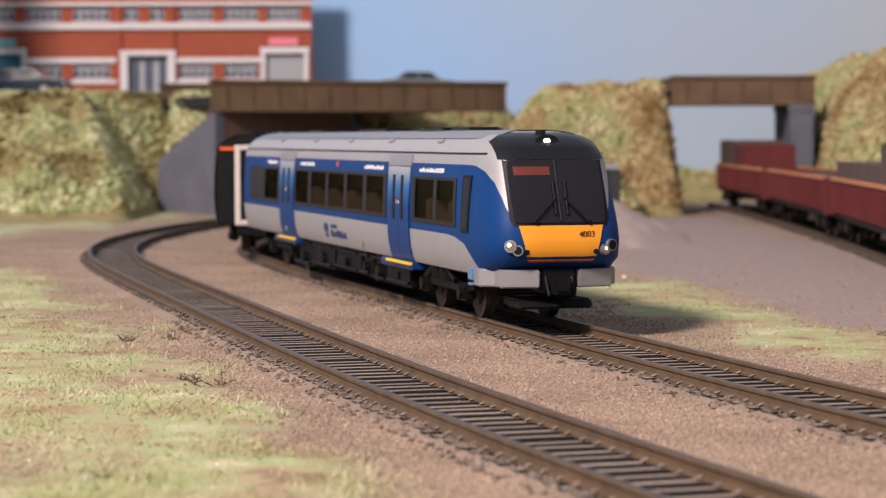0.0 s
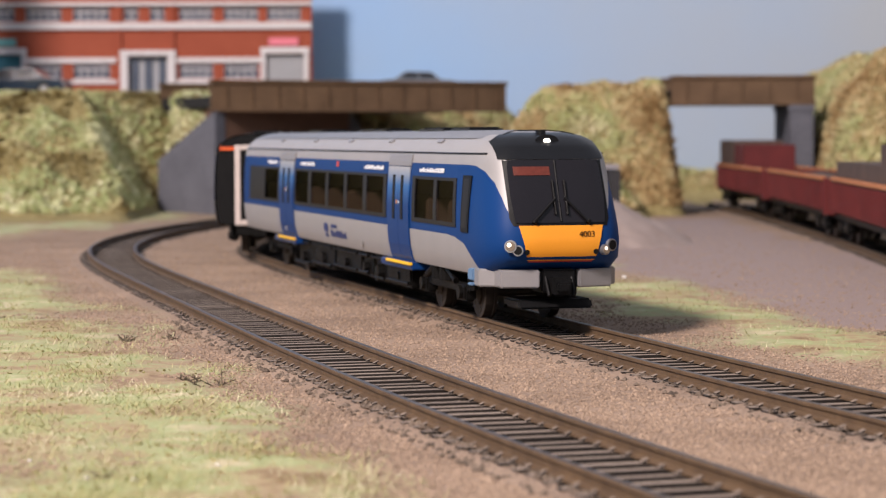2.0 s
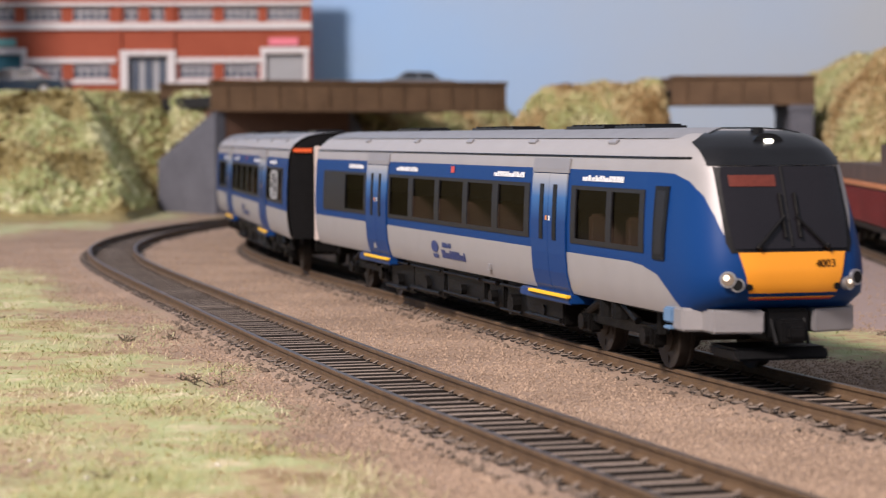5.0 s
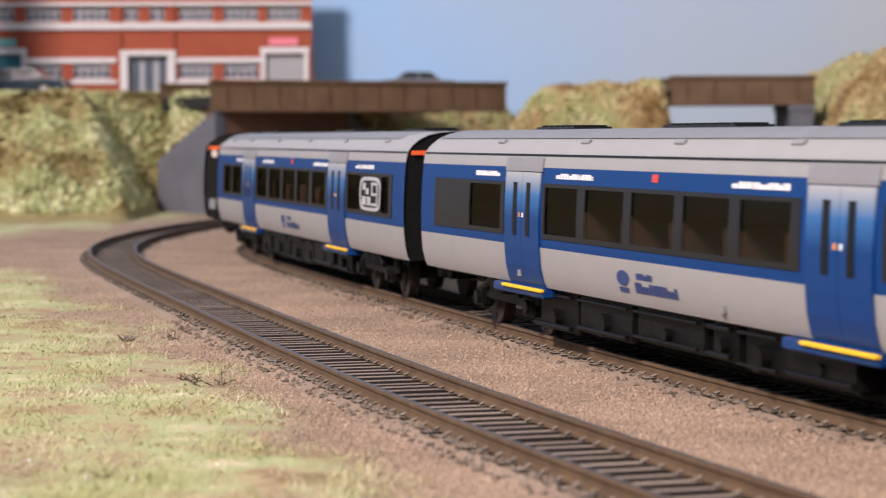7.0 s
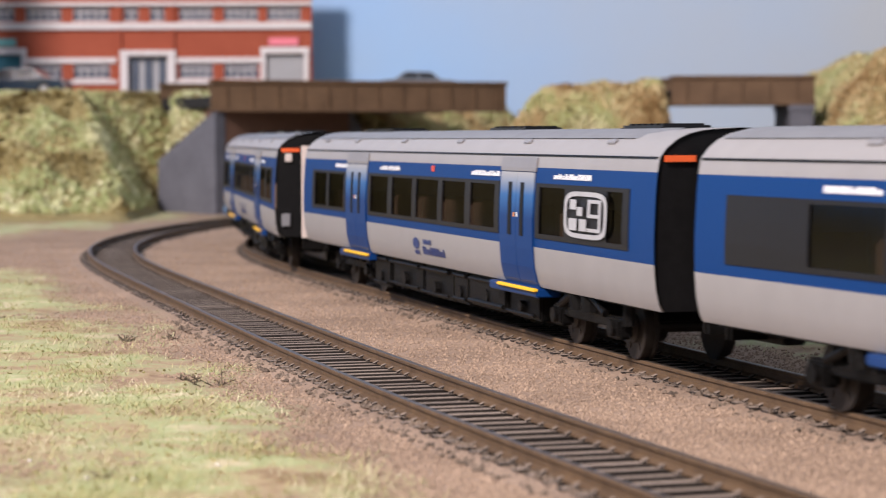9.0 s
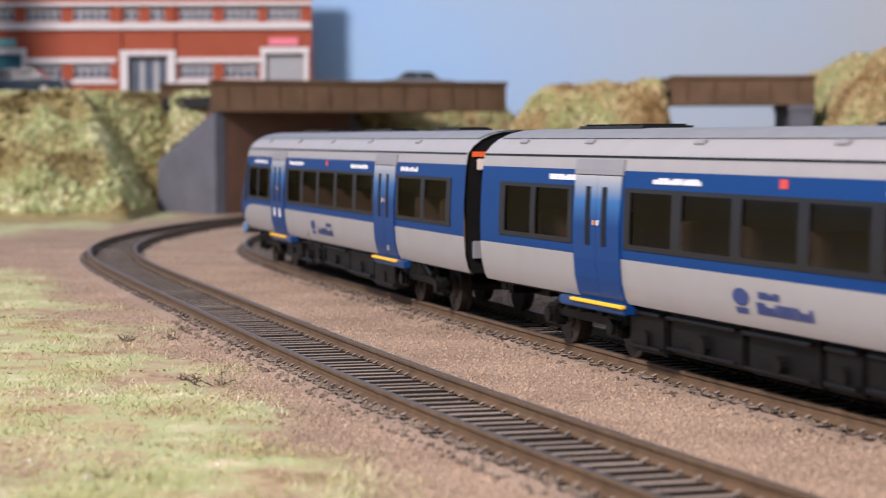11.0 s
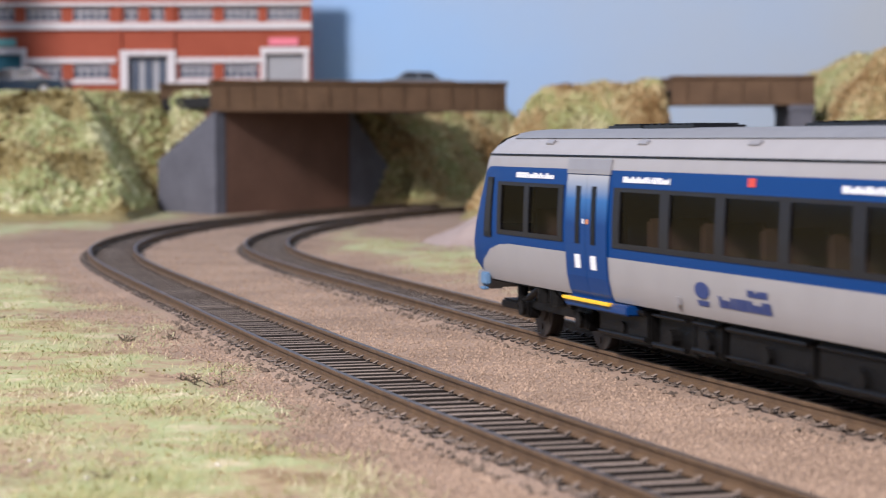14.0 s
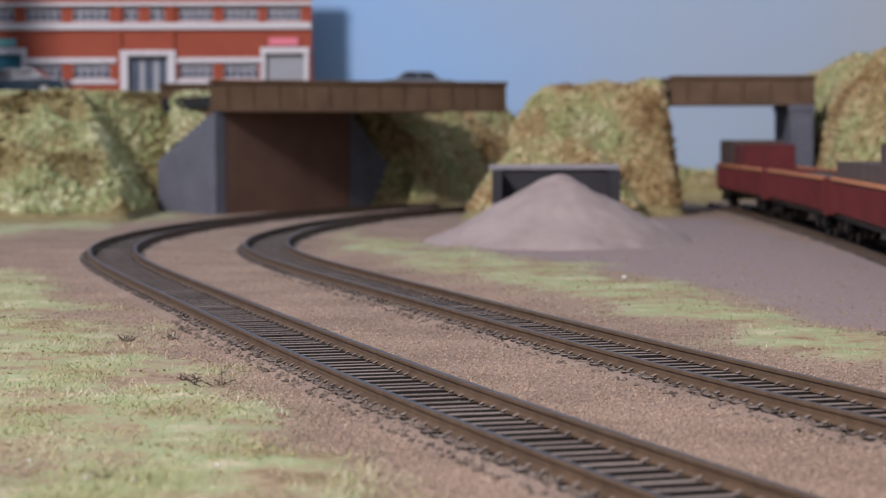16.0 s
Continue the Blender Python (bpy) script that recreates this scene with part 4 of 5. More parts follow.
def deck(name, a, b, depth, z0, z1, label):
    """A road bridge: front and back plate girders with stiffeners and flanges, and the road between."""
    e = thing(name, label, "bridge", "road bridges")
    ln = math.hypot(b[0] - a[0], b[1] - a[1])
    for off, nm in ((0.0, "girder"), (depth - 4, "girder")):
        g = prism(nm, [along(a, b, 0, off), along(a, b, ln, off), along(a, b, ln, off + 3), along(a, b, 0, off + 3)], z0, z1, girder, e, "brown plate girder")
        for z, t in ((z1 - 1.6, 1.9), (z0 - 0.3, 1.9)):
            prism("flange", [along(a, b, -0.8, off - 1.5), along(a, b, ln + 0.8, off - 1.5), along(a, b, ln + 0.8, off + 4.5), along(a, b, -0.8, off + 4.5)], z, z + t, girder, g)
        k = 9.0
        while k < ln - 3:
            prism("stiffener", [along(a, b, k, off - 1.1), along(a, b, k + 0.9, off - 1.1), along(a, b, k + 0.9, off), along(a, b, k, off)], z0 + 1.6, z1 - 1.6, girder, g)
            k += 17.0
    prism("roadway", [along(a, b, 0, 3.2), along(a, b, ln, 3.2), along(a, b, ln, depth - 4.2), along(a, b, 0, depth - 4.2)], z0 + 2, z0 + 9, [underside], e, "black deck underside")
    return e


deck("road_bridge", (-142, 1395), (41.5, 1480), 105, 60.6, 79.5, "long brown girder road bridge over both tracks")
deck("road_bridge", (141.5, 1400), (230, 1400), 60, 63.6, 81.2, "short brown girder road bridge over the siding")

# the left abutment: a wing wall, the face beside the tracks and a far wing
abut = thing("bridge_abutment", "dark brown and blue-grey abutment under the long bridge", "abutment")
prism("abutment_face", [(-134, 1402), (-62, 1500), (-75, 1512), (-148, 1412)], -6, 61.5, abutment_mat, abut, "brown card wall")
prism("wing_wall", [(-174, 1430.4), (-134.5, 1401), (-140, 1394), (-179, 1422.4)], -6, [30, 61, 61, 30], concrete_dark, abut, "blue-grey sloping wing wall")
prism("wing_wall", [(-61.5, 1500.5), (-30, 1540), (-36, 1546), (-68, 1508)], -6, [62, 14, 14, 62], concrete_dark, abut, "blue-grey sloping wing wall")

pier = thing("bridge_pier", "dark grey pier carrying the short bridge", "pier")
prism("pier_wall", [(214.5, 1398), (229, 1398), (229, 1462), (214.5, 1462)], -6, 63.2, concrete_dark, pier)
prism("pier_cap", [(213.5, 1397.2), (229.8, 1397.2), (229.8, 1463), (213.5, 1463)], 59.5, 62.6, concrete_dark, pier)


# ---- embankments ----
def hill(name, xs, ys, height, label, mat):
    verts = [(x, y, height(x, y)) for y in ys for x in xs]
    n = len(xs)
    faces = [(j * n + i, j * n + i + 1, (j + 1) * n + i + 1, (j + 1) * n + i) for j in range(len(ys) - 1) for i in range(n - 1)]
    ob = mesh_of(name, verts, faces, mat)
    ob.data.polygons.foreach_set("use_smooth", [True] * len(faces))
    return setting(ob, label, "embankment")


def ramp(v, a, b):
    k = max(0.0, min(1.0, (v - a) / (b - a)))
    return k * k * (3 - 2 * k)


def lumps(x, y, seed):
    return 13 * noise.noise((x / 31, y / 31, seed)) + 5 * noise.noise((x / 14, y / 14, seed + 3))


def left_bank(x, y):
    foot = 1225 + 0.15 * max(0.0, x + 230) + 14 * noise.noise((x / 45, 0, 2))
    h = 77 * ramp(y, foot, foot + 215) ** 0.9
    h += 1.5 * lumps(x, y, 7) * min(1.0, h / 20) * (1 - ramp(y, foot + 215, foot + 260))
    if y > 1488:
        h = max(h, 76.0)
    if x > -176:
        wing = 1440 - 0.736 * (x + 187)
        h = 0.0 if y < wing + 5 or x > -139 else min(h, 34 + 0.74 * (x + 176) + (y - wing) * 1.1)
    else:
        h = min(h, 2 + 1.5 * (-176 - x) + 1.1 * max(0.0, y - 1440))
    return -5 + min(h, 77)


def far_bank(x, y):
    d = (-12 + 0.65 * (y - 1454) - x) * 0.84
    h = 74 * ramp(d, 16, 100)
    if x < -20:
        h *= ramp(y, 1512 + max(0, -62 - x) * 0, 1545)
    return -5 + h + lumps(x, y, 11) * min(1.0, h / 25) * 0.8


def mid_mound(x, y):
    left = 36 + max(0.0, y - 1385) * 0.78
    w = ramp(x, left - 6, left + 12) * (1 - ramp(x, 134, 148))
    f = ramp(y, 1338, 1408)
    edge = max(0.0, y - 1318) * 0.75
    toe = 44 * ramp(x, 2 + edge, 42 + edge) * (1 - ramp(x, 80, 130)) * ramp(y, 1262, 1335)
    h = max((80 + 5 * noise.noise((x / 24, 0, 1))) * w ** 0.75 * f ** 0.9, toe)
    return -6 + h + lumps(x, y, 4) * 0.6 * min(1.0, h / 20) * (1 - 0.5 * f)


def right_mound(x, y):
    w = ramp(x, 222, 248)
    top = 74 + 24 * ramp(x, 232, 276) + 6 * noise.noise((x / 16, y / 40, 3))
    return -6 + top * w * ramp(y, 1285, 1385) + 5 * noise.noise((x / 22, y / 22, 9)) * w


def hedge(x, y):
    return -6 + 24 * ramp(y, 1640, 1700) + 3 * noise.noise((x / 18, y / 18, 6))


bank_mat = material("flocked_bank", ((0.14, 0.105, 0.04), (0.40, 0.34, 0.155)), rough=0.95, scale=22, fine=300, bump=0.5)
HILLS = [
    ("embankment", fine(-1200, -430, 20) + fine(-420, -126, 74), fine(1190, 1640, 60), left_bank, "straw-green flocked bank below the brick building"),
    ("embankment", fine(-150, 120, 60), fine(1500, 1702, 40), far_bank, "olive flocked cutting behind the bridge"),
    ("embankment", fine(-4, 168, 60), fine(1240, 1560, 70), mid_mound, "tan and olive flocked mound between the bridges"),
    ("embankment", fine(196, 420, 50) + fine(440, 1300, 12), fine(1110, 1600, 60), right_mound, "olive bank beside the short bridge"),
    ("embankment", fine(100, 420, 40), fine(1630, 1702, 20), hedge, "low olive hedge before the sky board"),
]


def clumps(name, spots, mat, label, seed, low=1.2, high=3.1):
    """Many small ragged tufts, each a few crossing flakes round a lump."""
    rng = random.Random(seed)
    verts, faces = [], []
    ico = [(0, 0, 1), (0.9, 0, 0.45), (0.28, 0.85, 0.45), (-0.72, 0.53, 0.45), (-0.72, -0.53, 0.45), (0.28, -0.85, 0.45), (0.5, 0.4, -0.5), (-0.5, 0.4, -0.5), (0, -0.6, -0.5)]
    tri = [(0, 1, 2), (0, 2, 3), (0, 3, 4), (0, 4, 5), (0, 5, 1), (1, 6, 2), (2, 7, 3), (3, 7, 4), (4, 8, 5), (5, 8, 1), (2, 6, 7), (1, 8, 6), (4, 7, 8)]
    for x, y, z in spots:
        r = rng.uniform(low, high) * rng.uniform(0.6, 1.0)
        base = len(verts)
        t = rng.uniform(0, math.tau)
        c, s = math.cos(t), math.sin(t)
        for a, b, h in ico:
            k = r * rng.uniform(0.55, 1.35)
            verts.append((x + (a * c - b * s) * k, y + (a * s + b * c) * k, z + h * k * 0.8))
        faces += [(base + i, base + j, base + l) for i, j, l in tri]
        for _ in range(4):
            base = len(verts)
            t, up = rng.uniform(0, math.tau), rng.uniform(0.2, 1.2)
            d = Vector((math.cos(t), math.sin(t), up)).normalized() * r * rng.uniform(1.2, 2.0)
            w = Vector((-math.sin(t), math.cos(t), rng.uniform(-0.5, 0.5))) * r * 0.35
            o = Vector((x, y, z))
            verts += [tuple(o + d * 0.3 - w), tuple(o + d * 0.3 + w), tuple(o + d)]
            faces.append((base, base + 1, base + 2))
    ob = mesh_of(name, verts, faces, mat)
    return tagged(ob, label, "foliage", kind="stuff")


def scatter(height, x0, x1, y0, y1, n, seed, low=2.0):
    rng = random.Random(seed)
    out = []
    while len(out) < n:
        x, y = rng.uniform(x0, x1), rng.uniform(y0, y1)
        z = height(x, y)
        if z > low:
            out.append((x, y, z + 0.6))
    return out


for name, xs, ys, fn, label in HILLS:
    hill(name, xs, ys, fn, label, bank_mat)
clumps("bank_foliage", scatter(left_bank, -400, -134, 1215, 1530, 16000, 1), foliage_mat, "straw and light green foliage matting on the bank", 21)
clumps("cutting_foliage", scatter(far_bank, -75, 110, 1505, 1698, 6500, 2), foliage_back, "olive brown foliage behind the bridge", 22)
clumps("mound_foliage", scatter(mid_mound, 0, 152, 1256, 1480, 10000, 3), foliage_back, "tan foliage matting on the mound", 23)
clumps("right_bank_foliage", scatter(right_mound, 218, 350, 1280, 1590, 11000, 4), foliage_back, "olive foliage on the bank", 24, 1.4, 3.6)
clumps("hedge_foliage", scatter(hedge, 120, 300, 1640, 1720, 1400, 5, 4), foliage_back, "low olive hedge", 25)


# ---- brick building on the upper level ----
def build_building():
    Y, BASE, TOP = 1650.0, 73.0, 166.0
    e = thing("brick_building", "orange brick model building with white trim and barred windows", "building")
    # openings: x0, x1, z0, z1
    low = [(-268.5, -242, 86.8, 98.2), (-191.5, -167, 86.8, 98.2), (-159, -134, 86.8, 98.2), (-302, -277, 86.8, 98.2)]
    high = [(-343, -311, 128.5, 139.5), (-303, -277, 128.5, 139.5), (-268.5, -242, 128.5, 139.5), (-231.5, -221, 128.5, 139.5), (-212.5, -202, 128.5, 139.5), (-191.5, -167, 128.5, 139.5), (-159, -134, 128.5, 139.5), (-127.5, -103, 128.5, 139.5)]
    door = (-228.5, -199.5, BASE, 103.5)
    bays = [(-128.5, -100.5, BASE, 105.0), (-345, -306, BASE, 105.0)]
    holes = low + high + [door] + bays
    xs = sorted({-440.0, -95.0, *[v for h in holes for v in h[:2]]})
    zs = sorted({BASE - 8, TOP, *[v for h in holes for v in h[2:]]})
    bm = bmesh.new()
    for x0, x1 in zip(xs, xs[1:]):
        for z0, z1 in zip(zs, zs[1:]):
            mx, mz = (x0 + x1) / 2, (z0 + z1) / 2
            if any(h[0] < mx < h[1] and h[2] < mz < h[3] for h in holes):
                continue
            box(bm, x0, x1, Y, Y + 5, z0, z1)
    bmesh.ops.remove_doubles(bm, verts=bm.verts, dist=0.01)
    wall = part("wall", bm, brick, e, "orange brick wall")
    boxed("back_wall", (-440, -95.3, Y + 5.2, Y + 7, BASE - 8, TOP), brick, e, label="plain backing board")
    boxed("roof", (-441, -94, Y - 1.5, Y + 8, TOP + 0.2, TOP + 3), white_trim, e, 0.4, "flat white-edged roof")
    boxed("pier_strip", (-236.5, -233.2, Y - 2.5, Y - 0.1, BASE - 4, TOP - 1), brick, e)
    boxed("pier_strip", (-201.0 + 3.4, -194.6, Y - 2.5, Y - 0.1, 107.5, TOP - 1), brick, e)
    for z0, z1 in ((122.8, 127.6), (139.9, 142.6), (98.5, 102.4), (83.4, 86.4)):
        for x0, x1 in ((-440, -237), (-193.5, -95)) if z1 < 110 else ((-440, -95),):
            if z1 < 110:
                segs = [(-305, -237), (-193.5, -131.5)]
            else:
                segs = [(x0, x1)]
            for a, b in dict.fromkeys(segs):
                if not (z1 < 110 and x0 < -400 and a > -237) and not (z1 < 110 and x0 > -200 and a < -237):
                    boxed("trim_band", (a, b, Y - 1.3 - (1.6 if z1 > 110 else 0), Y - 0.1, z0, z1), white_trim, e, 0.2, "white trim band")
    for x0, x1, z0, z1 in low + high:
        w = boxed("window", (x0, x1, Y + 2.2, Y + 2.8, z0, z1), pane_mat, e)
        n = max(2, round((x1 - x0) / 5.2))
        for k in range(n + 1):
            x = x0 + (x1 - x0) * k / n
            boxed("glazing_bar", (max(x0, x - 0.4), min(x1, x + 0.4), Y + 1.2, Y + 2.1, z0, z1), white_trim, w)
        for z in (z0 + 0.4, (z0 + z1) / 2 + 1.5, z1 - 0.4):
            boxed("glazing_bar", (x0, x1, Y + 0.9, Y + 1.7, z - 0.4, z + 0.4), white_trim, w)
    # entrance
    d = boxed("entrance_door", (door[0], door[1], Y + 3, Y + 4, door[2], door[3]), shutter_grey, e, label="grey double entrance doors")
    for a, b in ((-226.5, -221), (-217, -211), (-206.5, -201.5)):
        boxed("door_pane", (a, b, Y + 2.2, Y + 2.8, 76, 101.5), pane_mat, d, label="dark door pane")
    for a, b, c, f in ((-234, -228.4, BASE - 6, 103.6), (-199.6, -194, BASE - 6, 103.6), (-234.4, -193.6, 103.7, 107.6)):
        boxed("entrance_surround", (a, b, Y - 4, Y - 0.1, c, f), white_trim, e, 0.3, "white entrance surround")
    for (x0, x1, z0, z1), mat, sign in zip(bays, (shutter_grey, shutter_teal), (pink_sign, teal_sign)):
        s = boxed("roller_shutter", (x0, x1, Y + 2.6, Y + 3.4, z0, z1 - 0.5), mat, e, label="ribbed roller shutter")
        for k in range(10):
            boxed("slat", (x0, x1, Y + 2.0, Y + 2.5, z0 + 1 + k * 3.1, z0 + 3.2 + k * 3.1), mat, s)
        for a, b, c, f in ((x0 - 3.4, x0, BASE - 6, z1), (x1, x1 + 3.4, BASE - 6, z1), (x0 - 3.8, x1 + 3.8, z1, z1 + 4.6)):
            boxed("bay_surround", (a, b, Y - 2.6, Y - 0.1, c, f), white_trim, e, 0.3, "white bay surround")
        boxed("sign", (x0 + 2.4, x1 - 4, Y - 2.2, Y - 0.1, 110.8, 116.4), sign, e, 0.2, "plain coloured sign board")
    # upper street
    setting(boxed("road", (-545, -110, 1512, 1704, 60, 73.6), road_mat), "grey street on the upper level", "road")


build_building()


# unseen block at the bank's edge, added to shade the brick building's end
shade_block = thing("brick_building", "unseen brick block added to shade the left end of the building", "building")
boxed("wall", (-389, -358, 1450, 1470, 60, 262), brick, shade_block)
boxed("roof", (-391, -356, 1448, 1472, 262.1, 265), white_trim, shade_block, 0.4)


# ---- cars on the upper road ----
def car(at, paint, label):
    """A small saloon: body, cabin, glass and four wheels; 58 mm long."""
    e = thing("car", label, "car", "cars on the road", at)
    side = [(-29, 3), (-29, 8.5), (-27, 9.6), (-17, 10.2), (-10, 16.2), (10, 16.6), (18, 10.8), (28, 9.8), (29.2, 7), (29, 3)]
    bm = bmesh.new()
    f = []
    for y in (-10.5, 10.5):
        f.append([bm.verts.new((x, y * (0.84 if z > 11 else 1), z)) for x, z in side])
    bm.faces.new(f[0])
    bm.faces.new(f[1][::-1])
    for i in range(len(side)):
        j = (i + 1) % len(side)
        bm.faces.new((f[0][i], f[1][i], f[1][j], f[0][j]))
    bmesh.ops.recalc_face_normals(bm, faces=bm.faces)
    bmesh.ops.bevel(bm, geom=list(bm.edges), offset=0.7, segments=2, affect="EDGES")
    part("body", bm, paint, e)
    for y in (-1, 1):
        bm = bmesh.new()
        q = [(-14.5, 10.8), (-9.4, 15.4), (-0.6, 15.6), (-0.6, 10.8)]
        q2 = [(0.6, 10.8), (0.6, 15.6), (9.2, 15.7), (15.2, 10.9)]
        for quad in (q, q2):
            bm.faces.new([bm.verts.new((x, y * (10.75 - (z - 10.6) * 0.30), z)) for x, z in quad])
        part("side_window", bm, car_glass, e)
        for x in (-18, 18):
            bm = bmesh.new()
            rod(bm, (x, y * 8.2, 4.0), (x, y * 10.9, 4.0), 4.0, 20)
            w = part("wheel", bm, tyre, e)
            bm = bmesh.new()
            rod(bm, (x, y * 10.8, 4.0), (x, y * 11.1, 4.0), 2.4, 14)
            part("rim", bm, chrome, w)
        boxed("headlight", (28.4, 29.6, y * 7.5 - 1.8, y * 7.5 + 1.8, 6.6, 8.6), chrome, e, 0.3)
    return e


car(pose(-0.297, 1.595, 0.0736, 0, 0, -8) @ Matrix.Scale(1.18, 4), car_black, "dark blue-black car parked before the shutter")
car(pose(-0.0165, 1.505, 0.0698 + 0.0035, 0, 0, 186) @ Matrix.Scale(0.86, 4), car_grey, "dark car crossing the long bridge")


# ---- yard: gravel heap before a low loading bunker ----
def build_pile():
    verts, faces = [], []
    xs, ys = fine(-14, 118, 60), fine(936, 1084, 60)
    for y in ys:
        for x in xs:
            h = pile(x, y)
            verts.append((x, y, -4.2 + h + (0.8 * noise.noise((x / 5, y / 5, 0)) + 1.2 * noise.noise((x / 17, y / 17, 4)) if h > 0.3 else 0)))
    n = len(xs)
    faces = [(j * n + i, j * n + i + 1, (j + 1) * n + i + 1, (j + 1) * n + i) for j in range(len(ys) - 1) for i in range(n - 1)]
    ob = mesh_of("spoil_mound", verts, faces, gravel_mat)
    ob.data.polygons.foreach_set("use_smooth", [True] * len(faces))
    tagged(ob, "pinkish grey heap of fine gravel in the yard", "gravel heap")


build_pile()
bunker_mat = material("dark_bunker_concrete", (0.035, 0.034, 0.036), rough=0.85, vary=0.3, scale=60)
bunker = thing("loading_bunker", "low dark concrete bunker behind the gravel heap", "bunker")
prism("back_wall", [(24, 1098), (84, 1098), (84, 1104), (24, 1104)], -5, 28.2, bunker_mat, bunker)
prism("side_wall", [(24, 1070), (28, 1070), (28, 1097.8), (24, 1097.8)], -5, 28.2, bunker_mat, bunker)
prism("side_wall", [(80, 1070), (84, 1070), (84, 1097.8), (80, 1097.8)], -5, 28.2, bunker_mat, bunker)
prism("coping", [(22.5, 1096.5), (85.5, 1096.5), (85.5, 1105.5), (22.5, 1105.5)], 28.3, 30.6, material("pale_coping", (0.3, 0.28, 0.29), vary=0.15), bunker)


# ---- red wagons on the siding ----
def wagon(u, tall, seed, label):
    """A bogie open wagon: ribbed red sides, orange lip, brown inside, bogies."""
    x, y, h = siding(u)
    e = thing("open_wagon", label, "railway wagon", "red wagons on the siding", pose(x * MM, y * MM, 0, 0, 0, 90 - math.degrees(h)))
    L, W, Z0, Z1 = 235.0, 16.5, 13.6, 25.2
    boxed("floor", (1, L - 1, -W + 1, W - 1, Z0 - 1.5, Z0), wagon_brown, e)
    for s in (-1, 1):
        n = 6
        for k in range(n):
            a, b = 1 + (L - 2) * k / n, 1 + (L - 2) * (k + 1) / n
            p = boxed("side_panel", (a + 0.4, b - 0.4, *sorted((s * W, s * (W - 1.2))), Z0, Z1), wagon_red, e, 0.2, "ribbed dull red side panel")
            for j in range(4):
                r = a + (b - a) * (j + 0.5) / 4
                boxed("rib", (r - 0.7, r + 0.7, *sorted((s * (W + 0.9), s * (W + 0.05))), Z0 - 1, Z1 - 0.6), wagon_red, p)
            boxed("lip", (a + 0.5, b - 0.5, *sorted((s * (W + 0.8), s * (W - 1.6))), Z1 + 0.05, Z1 + 1.7), wagon_lip, p, 0.3, "weathered orange top lip")
    for x0, x1 in ((0, 1.2), (L - 1.2, L)):
        boxed("end_panel", (x0, x1, -W, W, Z0 - 3, Z1 + 1), wagon_red, e, 0.2, "red end panel")
    bm = bmesh.new()
    rng = random.Random(seed)
    nx, ny = 24, 8
    grid = [[bm.verts.new((2 + (L - 4) * i / nx, -W + 2 + (2 * W - 4) * j / ny, Z1 - 2 + 1.5 * rng.random() + 1.2 * math.sin(i * 0.7 + seed))) for j in range(ny + 1)] for i in range(nx + 1)]
    for i in range(nx):
        for j in range(ny):
            bm.faces.new((grid[i][j], grid[i + 1][j], grid[i + 1][j + 1], grid[i][j + 1]))
    part("load", bm, wagon_brown, e, "brown spoil load", smooth=True)
    for x0, x1, hi, mat in tall:
        boxed("load_block", (x0, x1, -W + 1.6, W - 1.6, Z1 - 3, hi), mat, e, 0.5, "squared block of the load")
    boxed("sole_bar", (1, L - 1, -W + 2, W - 2, 9.5, 11.4), frame_black, e)
    for c in (26, L - 26):
        bm = bmesh.new()
        for s in (-1, 1):
            box(bm, c - 18, c + 18, *sorted((s * 11.4, s * 13.2)), 5.2, 8.6, 0.5)
            for a in (-12, 12):
                box(bm, c + a - 3, c + a + 3, *sorted((s * 11, s * 14.2)), 4, 9, 0.5)
        box(bm, c - 4, c + 4, -11, 11, 6, 9.6)
        b = part("bogie", bm, frame_black, e)
        for a in (-12, 12):
            bm = bmesh.new()
            for s in (-1, 1):
                rod(bm, (c + a, s * 7.4, 6), (c + a, s * 9.6, 6), 6.0, 24)
                rod(bm, (c + a, s * 9.6, 6), (c + a, s * 14.6, 6), 1.5, 10)
            rod(bm, (c + a, -9, 6), (c + a, 9, 6), 1.0, 8)
            part("wheelset", bm, metal_wheel, b, "dull steel wheelset")
    for c in (60, 74, 88, 102, 116):
        bm = bmesh.new()
        box(bm, c - 0.7, c + 0.7, -14.6, -13.4, 4, 10)
        rod(bm, (c, -14, 4.2), (c + 4, -14, 9), 0.5, 6)
        part("brake_gear", bm, metal_wheel, e)
    for x0 in (-1.6, L + 0.1):
        for s in (-8, 8):
            bm = bmesh.new()
            rod(bm, (x0, s, 12.2), (x0 + 1.5, s, 12.2), 1.6, 12)
            part("buffer", bm, frame_black, e)
    return e


wagon(-163, [(6, 228, 41, wagon_brown)], 1, "dull red open bogie wagon with a high brown load")
wagon(77, [(6, 82, 41, wagon_brown), (82.3, 229, 33.3, wagon_brown)], 2, "dull red open bogie wagon with a stepped brown load")
wagon(317, [], 3, "dull red open bogie wagon with a low grey-brown load")
wagon(557, [(100, 148, 39.2, wagon_red), (152, 231, 41.5, wagon_brown)], 4, "dull red open bogie wagon with red and brown blocks")


